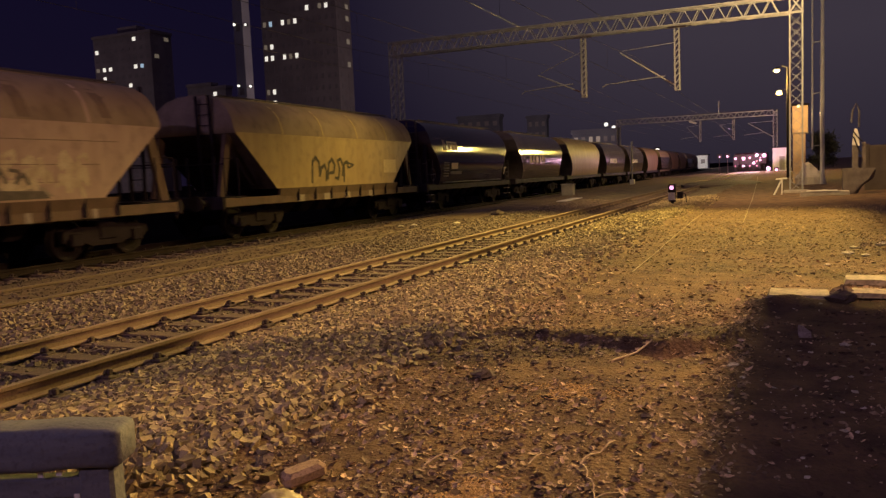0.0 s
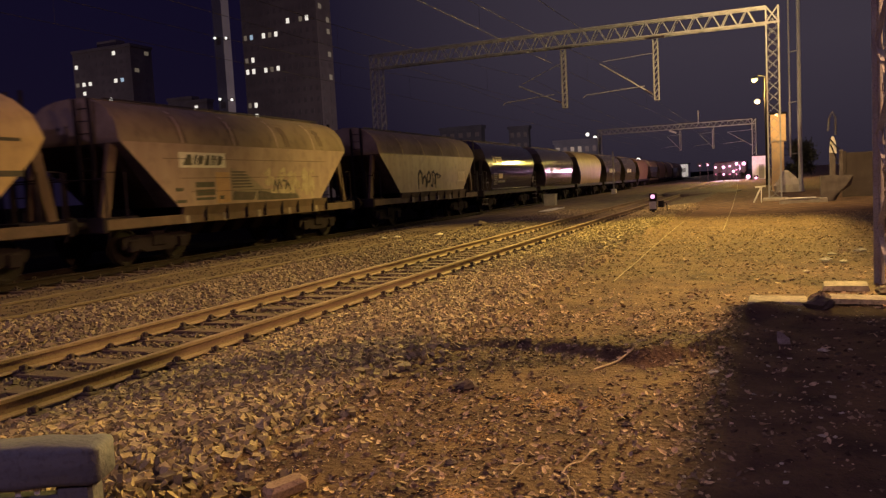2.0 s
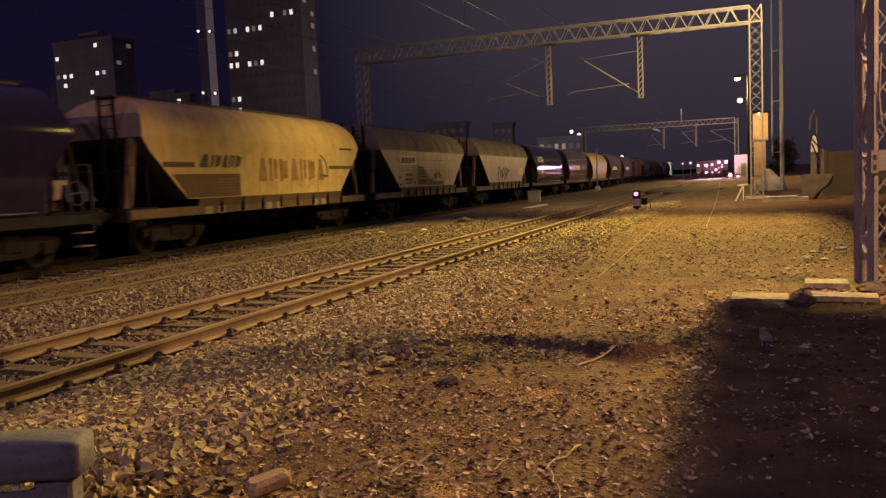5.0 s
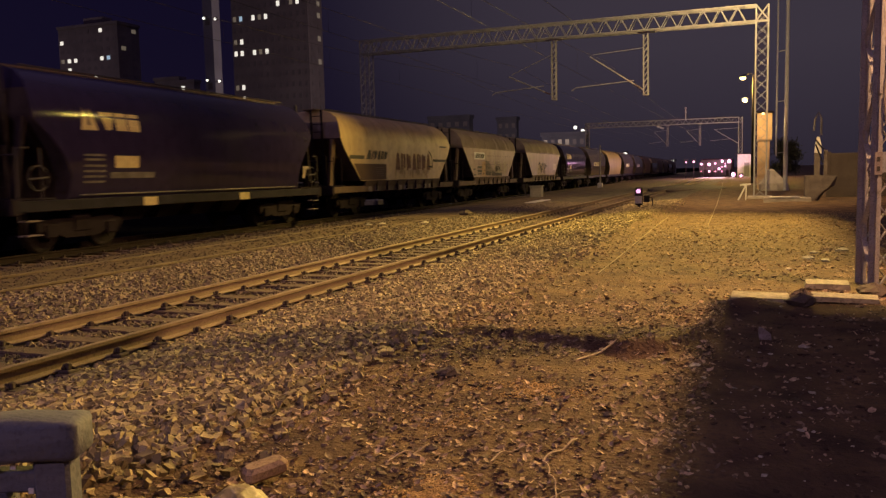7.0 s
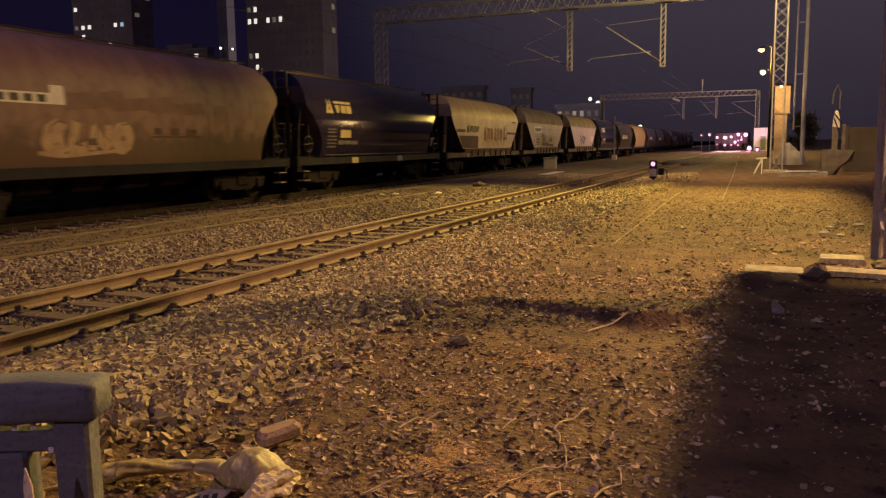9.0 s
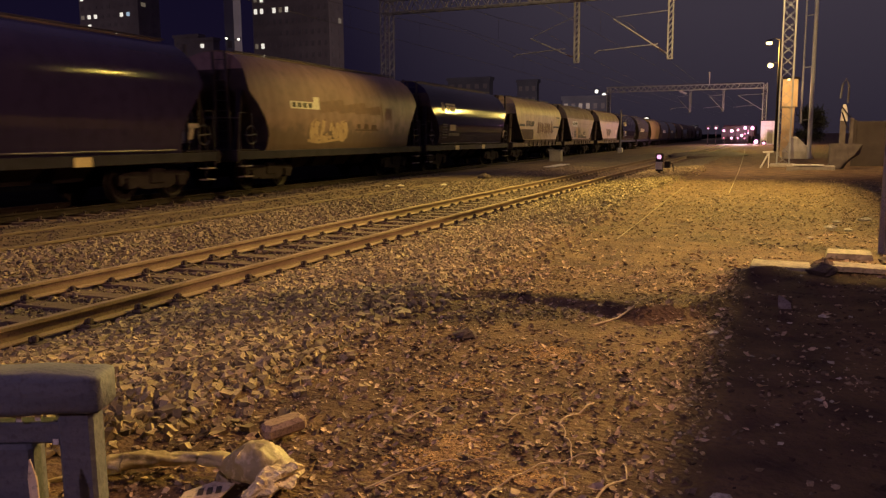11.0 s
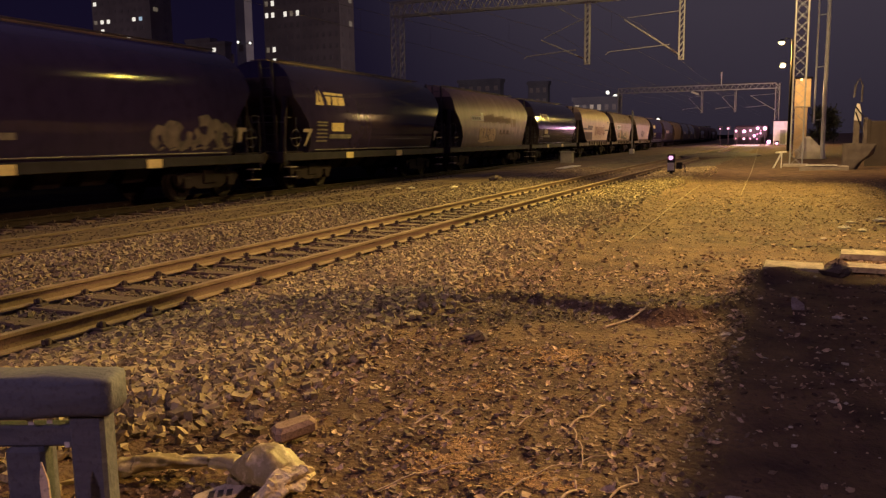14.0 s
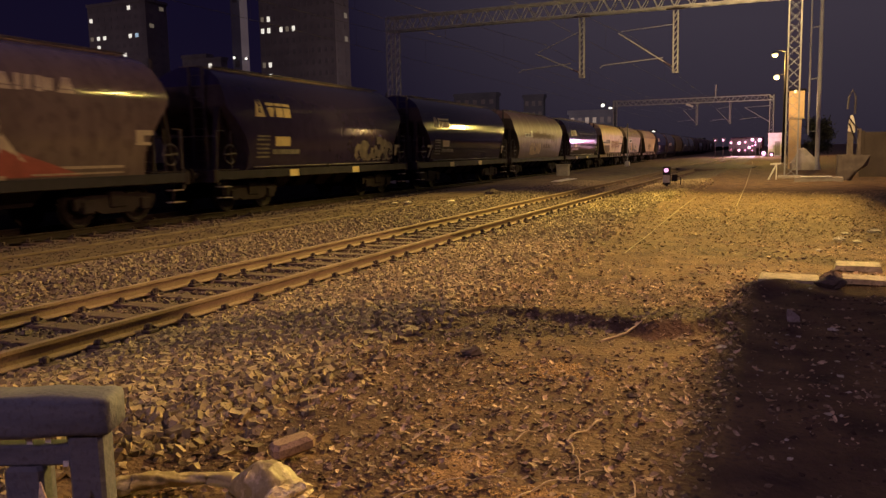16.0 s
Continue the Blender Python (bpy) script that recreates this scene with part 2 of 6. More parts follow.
def ground_z(x, y):
    """Height of the ground: level dirt, the ballast shoulder, the beds of the tracks."""
    near = max(0.0, 1 - max(0.0, math.hypot(x, y) - 25) / 40)
    wob = 0.12 * lump(x, y, 1.3, 5.0)
    z = float(np.interp(x + wob, (-14.6, -13.3, -12.7, -10.2, -9.9, -9.3, -7.9, -7.5, -5.6, -5.2, -4.3, -3.5, -3.2, -2.97, -2.7, 60.0),
                        (-0.22, -0.20, -0.03, -0.03, -0.06, -0.05, -0.13, -0.20, -0.20, -0.15, -0.05, 0.01, 0.0, -0.06, -0.07, -0.07)))
    z += near * (0.03 * lump(x, y, 0.6, 3.1) + 0.018 * lump(x, y, 2.1, 8.2) if x > -3.2 else 0.012 * lump(x, y, 3, 1.0))
    if x > 0.2:
        z += near * 0.10 * max(0, lump(x, y, 0.35, 2.0)) * min(1, (x - 0.2) / 1.5)
    z += 0.05 * math.exp(-((x - 0.1) / 0.5) ** 2 - ((y - 9.75) / 0.3) ** 2)
    if -3.2 < x < 0.6 and 6.4 < y < 10.6:
        away, along = min((ridge_away(x, y, k), k) for k in range(len(RIDGE) - 1))
        z += (0.07, 0.10, 0.13, 0.13, 0.12, 0.09, 0.06, 0.05)[along] * math.exp(-(away / 0.11) ** 2)
    return z


def ground_sheet():
    xs = [-900, -500, -300, -200, -120, -70, -45, -30, -22, -18] + list(np.arange(-16, -10, 0.5)) + list(np.arange(-10, -3, 0.125)) + list(np.arange(-3, 0.5, 0.07)) + list(np.arange(0.5, 4.01, 0.125)) + [4.5, 5, 6, 8, 11, 16, 25, 45, 90, 200, 500, 900]
    ys = [-300, -120, -50, -25, -12, -6, -3, -1] + list(np.arange(0, 6.5, 0.125)) + list(np.arange(6.5, 10.5, 0.0625)) + list(np.arange(10.5, 14, 0.125)) + list(np.arange(14, 30, 0.3)) + list(np.arange(30, 60, 1.0)) + [62, 66, 72, 80, 90, 105, 125, 160, 220, 320, 500, 900, 1600]
    m = M()
    m.v = [(x, y, ground_z(x, y)) for y in ys for x in xs]
    n = len(xs)
    m.f = [(j * n + i, j * n + i + 1, (j + 1) * n + i + 1, (j + 1) * n + i) for j in range(len(ys) - 1) for i in range(n - 1)]
    ob = structure("ground", m, DIRT, "brown trampled earth of a railway yard with grit and dead leaves", "ground", True)
    ob.data.materials.append(GRAVEL)
    ob.data.materials.append(SHADE_GROUND)
    ob.data.materials.append(GRIT)
    for p in ob.data.polygons:
        c = p.center
        if c.x < shoulder_edge(c.y) - 0.05 + 0.12 * lump(c.x, c.y, 0.9, 4.4) and not -13.2 < c.x < -10.1:
            p.material_index = 1
        # Shade from the train line outward is put into the colour.
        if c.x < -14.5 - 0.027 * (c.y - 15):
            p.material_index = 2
        elif c.x < -10.1:
            p.material_index = 3
    return ob


GROUND = ground_sheet()

# ---- tracks ----
RAIL_PROFILE = [(-0.036, 0.0), (-0.036, -0.03), (-0.011, -0.045), (-0.009, -0.125), (-0.068, -0.14), (-0.068, -0.152), (0.068, -0.152), (0.068, -0.14), (0.009, -0.125), (0.011, -0.045),
                (0.036, -0.03), (0.036, 0.0), (0.026, 0.004), (-0.026, 0.004)]


def rail(x, y0, y1, parent, material, slope=0.0, grade=0.0):
    m = M()
    ys = list(np.linspace(y0, y1, 30))
    m.loft([[(x + px + slope * (y - 15), y, pz + grade * (y - 15)) for px, pz in RAIL_PROFILE] for y in ys])
    ob = part("rail", m, material, parent)
    ob.data.materials.append(RAIL_TOP if material == RUST else material)
    for p in ob.data.polygons:
        if p.normal.z > 0.9 and p.center.z - grade * (p.center.y - 15) > -0.02:
            p.material_index = 1
    return ob


GRIME = mat("oily_rail_steel", (0.035, 0.026, 0.022), (0.025, 0.018, 0.015), 3, 0.85, 0.0, spec=0.1)


def railway_track(label, x, y0, y1, slope=0.0, grade=0.0, sleepers=True, count_to=70.0, sink=0.0, steel=None):
    t = thing("railway_track", label, "railway track")
    for s in (-1, 1):
        rail(x + s * 0.753, y0, y1, t, steel or RUST, slope, grade)
    if sleepers:
        sm = M().box(-1.25, 1.25, -0.12, 0.12, -0.30, -0.162, 0.012).mesh("sleeper", TIMBER)
        cm = M().box(-0.055, 0.07, -0.07, 0.075, -0.165, -0.125, 0.012)
        cm.box(-0.02, 0.03, -0.03, 0.025, -0.13, -0.066, 0.010)
        cm.tube([(0.0, -0.06, -0.115), (-0.04, -0.01, -0.09), (-0.01, 0.05, -0.11), (0.04, 0.055, -0.12)], 0.014, 6)
        clip = cm.mesh("clip", CLIP)
        rnd = random.Random(5)
        y = y0 + 0.35
        while y < min(y1, count_to):
            s = part("sleeper", sm, None, t)
            s.matrix_basis = pose(x + slope * (y - 15) + rnd.uniform(-0.03, 0.03), y, -sink + grade * (y - 15), 0, 0, rnd.uniform(-0.8, 0.8))
            if y < 40:
                for sx in (-1, 1):
                    for o in (-1, 1):
                        c = part("clip", clip, None, s)
                        c.matrix_basis = pose(sx * 0.753 + o * 0.115, rnd.uniform(-0.03, 0.03), rnd.uniform(-0.035, 0.0), rnd.uniform(-8, 8), 0, (0 if o > 0 else 180) + rnd.uniform(-20, 20))
            y += 0.6
    return t


railway_track("rusty single track on timber sleepers half sunk in ballast", NEAR_X, 0.2, 140)
railway_track("disused-looking middle track with rails sunk in brown grit", MID_X, 0.2, 260, -0.012, -0.0015, sleepers=False, steel=mat("sunk_rail_rust", (0.17, 0.12, 0.075), (0.11, 0.078, 0.05), 2.5, 0.8, 0.1))
railway_track("main track under the freight train, dark with grime", -15.38, -12, 420, -0.027, -0.0035, count_to=60, sink=0.0, steel=GRIME)

# ---- lattice portals ----


def lattice_mast(parent, x0, x1, y0, y1, z0, z1, material, step=0.5, w=0.07, t=0.035, sides=True):
    legs = [(x0, y0), (x1, y0), (x1, y1), (x0, y1)]
    for x, y in legs:
        m = M()
        m.box(x - w / 2, x + w / 2, y - 0.008, y + 0.008, z0, z1)
        m.box(x - 0.008, x + 0.008, y - w / 2, y + w / 2, z0, z1)
        part("leg", m, material, parent)
    n = int((z1 - z0) / step)
    hx, hy = (x1 - x0), (y1 - y0)
    up = M().bar((0, 0, 0), (hx, 0, step), t, 0.012).mesh("brace", material)
    dn = M().bar((hx, 0, 0), (0, 0, step), t, 0.012).mesh("brace", material)
    sy = M().bar((0, 0, 0), (0, hy, step), t, 0.012).mesh("brace", material)
    for k in range(n):
        z = z0 + k * step
        for y in (y0, y1):
            part("brace", up, None, parent).location = (x0, y, z)
            part("brace", dn, None, parent).location = (x0, y + 0.014, z)
        for x in (x0, x1) if sides else ():
            part("brace", sy, None, parent).location = (x, y0, z)


def lattice_beam(parent, x0, x1, y0, y1, z0, z1, material, step=0.8):
    for y in (y0, y1):
        for z in (z0, z1):
            m = M().box(x0, x1, y - 0.045, y + 0.045, z - 0.01, z + 0.01)
            m.box(x0, x1, y - 0.01, y + 0.01, z - 0.05, z + 0.05)
            part("chord", m, material, parent)
    h, d = z1 - z0, y1 - y0
    a = M().bar((0, 0, 0), (step / 2, 0, h), 0.045, 0.04).mesh("brace", material)
    b = M().bar((step / 2, 0, h), (step, 0, 0), 0.045, 0.04).mesh("brace", material)
    c = M().bar((0, 0, 0), (step, d, 0), 0.035, 0.012).mesh("brace", material)
    n = int((x1 - x0) / step)
    for k in range(n):
        x = x0 + k * step
        for y in (y0, y1):
            part("brace", a, None, parent).location = (x, y, z0)
            part("brace", b, None, parent).location = (x, y, z0)
        for z in (z0, z1):
            part("brace", c, None, parent).location = (x, y0, z)


def drop_arm(parent, x, y, z_top, z_bot, reach, material, head=1.0):
    """A hanging lattice post with its cantilever, pull-off tube and insulators."""
    m = M()
    for s in (-0.11, 0.11):
        for q in (-0.09, 0.09):
            m.bar((x + s, y + q, z_bot), (x + s, y + q, z_top), 0.05)
    k = z_bot
    while k + 0.3 < z_top:
        for q in (-0.09, 0.09):
            m.bar((x - 0.11, y + q, k), (x + 0.11, y + q, k + 0.3), 0.025)
        k += 0.3
    m.box(x - 0.14, x + 0.14, y - 0.12, y + 0.12, z_bot - 0.03, z_bot + 0.03, 0.01)
    m.box(x - 0.45, x + 0.45, y - 0.16, y + 0.16, z_top - 0.02, z_top + 0.08, 0.01)
    p = part("drop_post", m, material, parent)
    m = M()
    m.tube([(x - 0.12, y, z_bot + 0.25), (x - reach, y, z_top - head)], 0.035)
    m.tube([(x - 0.12, y, z_top - 0.75), (x - reach + 0.15, y, z_top - head + 0.08)], 0.018)
    m.tube([(x - 0.6, y, z_bot + 0.75), (x - reach - 0.75, y, z_bot + 0.55), (x - reach - 0.95, y, z_bot + 0.42)], 0.028)
    part("cantilever", m, material, parent)
    m = M()
    for i in range(5):
        t = 0.05 + i * 0.025
        m.ball((x - 0.12 - (reach - 0.12) * t, y, z_bot + 0.25 + (z_top - head - 0.25 - z_bot) * t), 0.07, 0.07, 0.03, 8, 4)
    part("insulator", m, INSULATOR, parent, "ribbed brown insulator")
    return p


INSULATOR = mat("brown_glazed_insulator", (0.10, 0.05, 0.03), (0.07, 0.035, 0.02), 10, 0.3, bump=0)


def portal(label, y, xr, xl, z_top, arms, step=0.8, arm_bot=5.27, foot=True):
    g = thing("overhead_line_portal", label, "railway gantry", pose(0, y, 0), "overhead line portals")
    lattice_mast(g, xr - 0.55, xr, -0.28, 0.28, 0.0, z_top, GALV, 0.52)
    lattice_mast(g, xl, xl + 0.55, -0.28, 0.28, -0.2, z_top, GALV, 0.52)
    lattice_beam(g, xl, xr - 0.55, -0.28, 0.28, z_top - 0.75, z_top, GALV, step)
    for x, reach, head in arms:
        drop_arm(g, x, 0, z_top - 0.82, arm_bot, reach, GALV, head)
    for x in (xr, xl + 0.55):
        part("footing", M().box(x - 0.85, x + 0.3, -0.6, 0.6, -0.5, 0.06, 0.03), CONCRETE, g, "concrete footing block")
    m = M()
    m.bar((xr - 0.55, -0.3, z_top - 0.75), (xr, -0.3, z_top), 0.06)
    m.bar((xr, -0.3, z_top - 0.75), (xr - 0.55, -0.3, z_top), 0.06)
    m.box(xr - 0.6, xr + 0.05, -0.32, -0.29, z_top - 0.82, z_top - 0.72)
    part("corner_bracing", m, GALV, g)
    return g


portal("galvanised lattice overhead line portal across the yard tracks", 42.3, 0.50, -21.3, 9.2, ((-5.25, 2.85, 1.0), (-10.0, 2.5, 1.75)))
far_portal = portal("far galvanised lattice portal over the tracks", 132.0, -1.9, -26.0, 9.0, ((-8.1, 2.0, 1.0), (-13.0, 2.0, 1.0)), 0.9, 4.9)
m = M().tube([(-2.45, 0, 5.0), (-6.0, 0, 7.25)], 0.05)
m.tube([(-2.45, 0, 7.4), (-6.0, 0, 7.25)], 0.03)
m.tube([(-3.6, 0, 5.75), (-6.6, 0, 5.5)], 0.035)
part("mast_cantilever", m, GALV, far_portal)
m = M().tube([(-10.25, 0, 9.0), (-10.25, 0, 10.9)], 0.045)
for k in range(5):
    m.tube([(-10.25, 0, 10.0 + 0.2 * k), (-10.25, 0, 10.08 + 0.2 * k)], 0.14, 10)
part("insulator_post", m, mat("white_glazed_insulator", (0.7, 0.66, 0.6), (0.55, 0.52, 0.48), 6, 0.3, bump=0), far_portal, "white ribbed insulator on a post")
m = M()
for k in range(4):
    m.ball((-14.5 + 0.26 * k, 0, 8.05 - 0.1 * k), 0.2, 0.2, 0.16, 10, 5)
part("insulator", m, mat("white_glazed_insulator", (0, 0, 0)), far_portal)

# ---- wagons ----
SPEED, SLOPE, GRADE = 5.224, -0.027, -0.0035
PAINT = {}
for key, hi, lo, gloss in (("cream", (0.33, 0.232, 0.18), (0.27, 0.183, 0.145), 0.55), ("yellow", (0.32, 0.225, 0.088), (0.26, 0.178, 0.07), 0.5), ("ivory", (0.54, 0.38, 0.165), (0.44, 0.305, 0.135), 0.5),
                           ("blue", (0.024, 0.017, 0.052), (0.019, 0.0135, 0.042), 0.085), ("brown", (0.225, 0.138, 0.115), (0.175, 0.104, 0.086), 0.5), ("grey", (0.108, 0.081, 0.083), (0.083, 0.062, 0.064), 0.11),
                           ("rusty", (0.17, 0.095, 0.06), (0.12, 0.068, 0.045), 0.55)):
    PAINT[key] = mat(key + "_wagon_paint", hi, lo, 0.8, gloss, bump=0.0 if key in ("blue", "grey") else 0.04, c=tuple(x * 0.82 for x in lo), fine=3.2, stretch=(1, 2.6, 0.3), even=key in ("blue", "grey"),
                     spec=0.25 if key == "blue" else 0.3 if key == "grey" else 0.4, splash=(1.95, (0.07, 0.048, 0.035)) if key == "brown" else None)
ROOF = mat("brown_wagon_roof", (0.21, 0.15, 0.10), (0.165, 0.115, 0.075), 0.9, 0.75, bump=0.06, c=(0.13, 0.09, 0.06), fine=3)
UNDER = mat("underframe_grime", (0.030, 0.023, 0.028), (0.021, 0.016, 0.020), 3, 0.9, 0.0, spec=0.05)
SILL = mat("sill_paint_grimy", (0.13, 0.08, 0.055), (0.085, 0.055, 0.038), 2, 0.75)
SLATE = mat("slate_sill_paint", (0.013, 0.010, 0.020), (0.009, 0.007, 0.013), 2, 0.7, spec=0.2)
WHITE = mat("white_marking", (0.70, 0.66, 0.56), (0.58, 0.53, 0.44), 8, 0.6, bump=0.03)
GOLD = mat("yellow_marking", (0.56, 0.44, 0.22), (0.44, 0.34, 0.17), 8, 0.6, bump=0.03)
# End colours carry light and shade: paler upper panel, darker sheet.
END_PANEL = mat("lit_end_panel", (0.26, 0.20, 0.165), (0.18, 0.135, 0.11), 1.8, 0.85, spec=0.15)
END_SHADE = mat("shaded_end_sheet", (0.060, 0.044, 0.042), (0.038, 0.028, 0.028), 2.2, 0.85, spec=0.1)
DULLWHITE = mat("dulled_white_marking", (0.30, 0.24, 0.20), (0.20, 0.16, 0.13), 9, 0.7, bump=0.03)
HANDRAIL = mat("worn_handrail", (0.058, 0.045, 0.046), (0.036, 0.028, 0.029), 9, 0.6, 0.1)
INK = mat("dark_green_marking", (0.05, 0.05, 0.035), (0.09, 0.08, 0.05), 9, 0.7, bump=0.03)

FLAT = [(0.0, 4.06), (0.45, 4.03), (0.85, 3.92), (1.15, 3.72), (1.36, 3.42), (1.46, 3.08), (1.48, 2.95), (1.48, 2.2), (1.47, 1.36)]
ROUND = [(0.0, 4.06), (0.4, 4.03), (0.8, 3.90), (1.08, 3.68), (1.29, 3.36), (1.42, 3.0), (1.49, 2.55), (1.50, 2.1), (1.46, 1.65), (1.38, 1.25), (1.30, 1.05)]


def side_x(prof, z):
    return float(np.interp(z, [p[1] for p in reversed(prof)], [p[0] for p in reversed(prof)]))


def end_inset(kind, z):
    if kind == "flat":
        return float(np.interp(z, [1.3, 1.4, 2.95, 3.05, 4.1], [1.95, 1.9, 0.05, 0.0, 0.12]))
    if kind == "bent":
        return float(np.interp(z, [1.2, 1.35, 2.6, 2.95, 3.4, 3.8, 4.1], [1.75, 1.65, 0.25, 0.0, 0.12, 0.42, 0.7]))
    return float(np.interp(z, [1.05, 1.3, 1.7, 2.1, 2.5, 2.9, 3.3, 4.1], [0.80, 0.95, 0.95, 0.75, 0.40, 0.0, 0.05, 0.30]))


def body_mesh(kind, L):
    prof = ROUND if kind == "round" else FLAT
    fine = []
    for (a, b), (c, d) in zip(prof, prof[1:]):
        n = max(1, int(abs(d - b) / 0.12))
        fine += [(a + (c - a) * i / n, b + (d - b) * i / n) for i in range(n)]
    fine.append(prof[-1])
    n, K = len(fine), 12
    m = M()
    ring = [(x, z) for x, z in fine] + [(-x, z) for x, z in reversed(fine[1:])]
    for k in range(K + 1):
        for x, z in ring:
            h = L / 2 - end_inset(kind, z)
            m.v.append((x, -h + 2 * h * k / K, z))
    w = len(ring)
    for k in range(K):
        for i in range(w):
            j = (i + 1) % w
            m.f.append((k * w + i, k * w + j, (k + 1) * w + j, (k + 1) * w + i))
    for base, flip in ((0, False), (K * w, True)):
        for i in range(n - 1):
            a, b, c, d = i, i + 1, (w - (i + 1)) % w, (w - i) % w
            f = (a, b, c) if i == 0 else (a, b, c, d)
            m.f.append(tuple(base + q for q in (reversed(f) if not flip else f)))
    return m


def decal(prof, quads, off=0.008):
    """Thin marks that follow the side: each quad gives four corners (y, z), lower left first, anticlockwise."""
    m = M()
    for q in quads:
        n = max(1, int((max(p[1] for p in q) - min(p[1] for p in q)) / 0.15))
        rows = []
        for k in range(n + 1):
            t = k / n
            l = [q[0][i] + (q[3][i] - q[0][i]) * t for i in (0, 1)]
            r = [q[1][i] + (q[2][i] - q[1][i]) * t for i in (0, 1)]
            rows.append((l, r))
        m.loft([[(side_x(prof, p[1]) + o, p[0], p[1]) for p, o in ((l, off), (r, off), (r, off - 0.005), (l, off - 0.005))] for l, r in rows])
    return m


def rect(y0, y1, z0, z1, lean=0.0):
    return [(y0, z0), (y1, z0), (y1 + lean, z1), (y0 + lean, z1)]


def stroke(pts, w):
    out = []
    for (a, b), (c, d) in zip(pts, pts[1:]):
        l = math.hypot(c - a, d - b) or 1
        ex, ez = (c - a) / l * w * 0.32, (d - b) / l * w * 0.32
        a, b, c, d = a - ex, b - ez, c + ex, d + ez
        nx, nz = -(d - b) / l * w / 2, (c - a) / l * w / 2
        out.append([(a - nx, b - nz), (c - nx, d - nz), (c + nx, d + nz), (a + nx, b + nz)])
    return out


def wheelset_mesh():
    m = M()
    n = 20
    for s in (-1, 1):
        rings = []
        for x, r in ((0.69, 0.12), (0.70, 0.40), (0.68, 0.42), (0.682, 0.49), (0.71, 0.49), (0.725, 0.462), (0.82, 0.455), (0.825, 0.40), (0.79, 0.36), (0.78, 0.16), (0.84, 0.12), (0.86, 0.06)):
            rings.append([(s * x, r * math.cos(2 * math.pi * i / n), r * math.sin(2 * math.pi * i / n)) for i in range(n)])
        m.loft(rings)
    m.tube([(-1.02, 0, 0), (1.02, 0, 0)], 0.075, 10)
    # two holes in each web, so that a turn can be seen
    for s in (-1, 1):
        for a in (0.3, 3.44):
            m.box(s * 0.795 - 0.012, s * 0.795 + 0.012, 0.26 * math.cos(a) - 0.05, 0.26 * math.cos(a) + 0.05, 0.26 * math.sin(a) - 0.05, 0.26 * math.sin(a) + 0.05, 0.006)
    return m.mesh("wheelset", DARKSTEEL)


def bogie_mesh():
    m = M()
    for s in (-1, 1):
        x0, x1 = sorted((s * 0.92, s * 1.08))
        m.loft([[(x, -1.25, 0.50), (x, -0.75, 0.42), (x, -0.45, 0.30), (x, 0.45, 0.30), (x, 0.75, 0.42), (x, 1.25, 0.50), (x, 1.25, 0.68), (x, 0.7, 0.74), (x, 0.0, 0.70), (x, -0.7, 0.74), (x, -1.25, 0.68)]
                for x in (x0, x1)])
        for y in (-0.9, 0.9):
            m.box(min(x0, s * 1.14), max(x1, s * 1.14), y - 0.17, y + 0.17, 0.32, 0.62, 0.03)
            for q in (-0.27, 0.27):
                m.tube([(s * 1.0, y + q, 0.42), (s * 1.0, y + q, 0.66)], 0.075, 8)
        m.box(min(x0, s * 1.12), max(x1, s * 1.12), -0.25, 0.25, 0.42, 0.80, 0.03)
    m.box(-1.0, 1.0, -0.2, 0.2, 0.50, 0.84, 0.03)
    return m.mesh("bogie", UNDER)


MESH = {}


def shared(key, make):
    if key not in MESH:
        MESH[key] = make()
    return MESH[key]


MOVING, TURNING = [], []


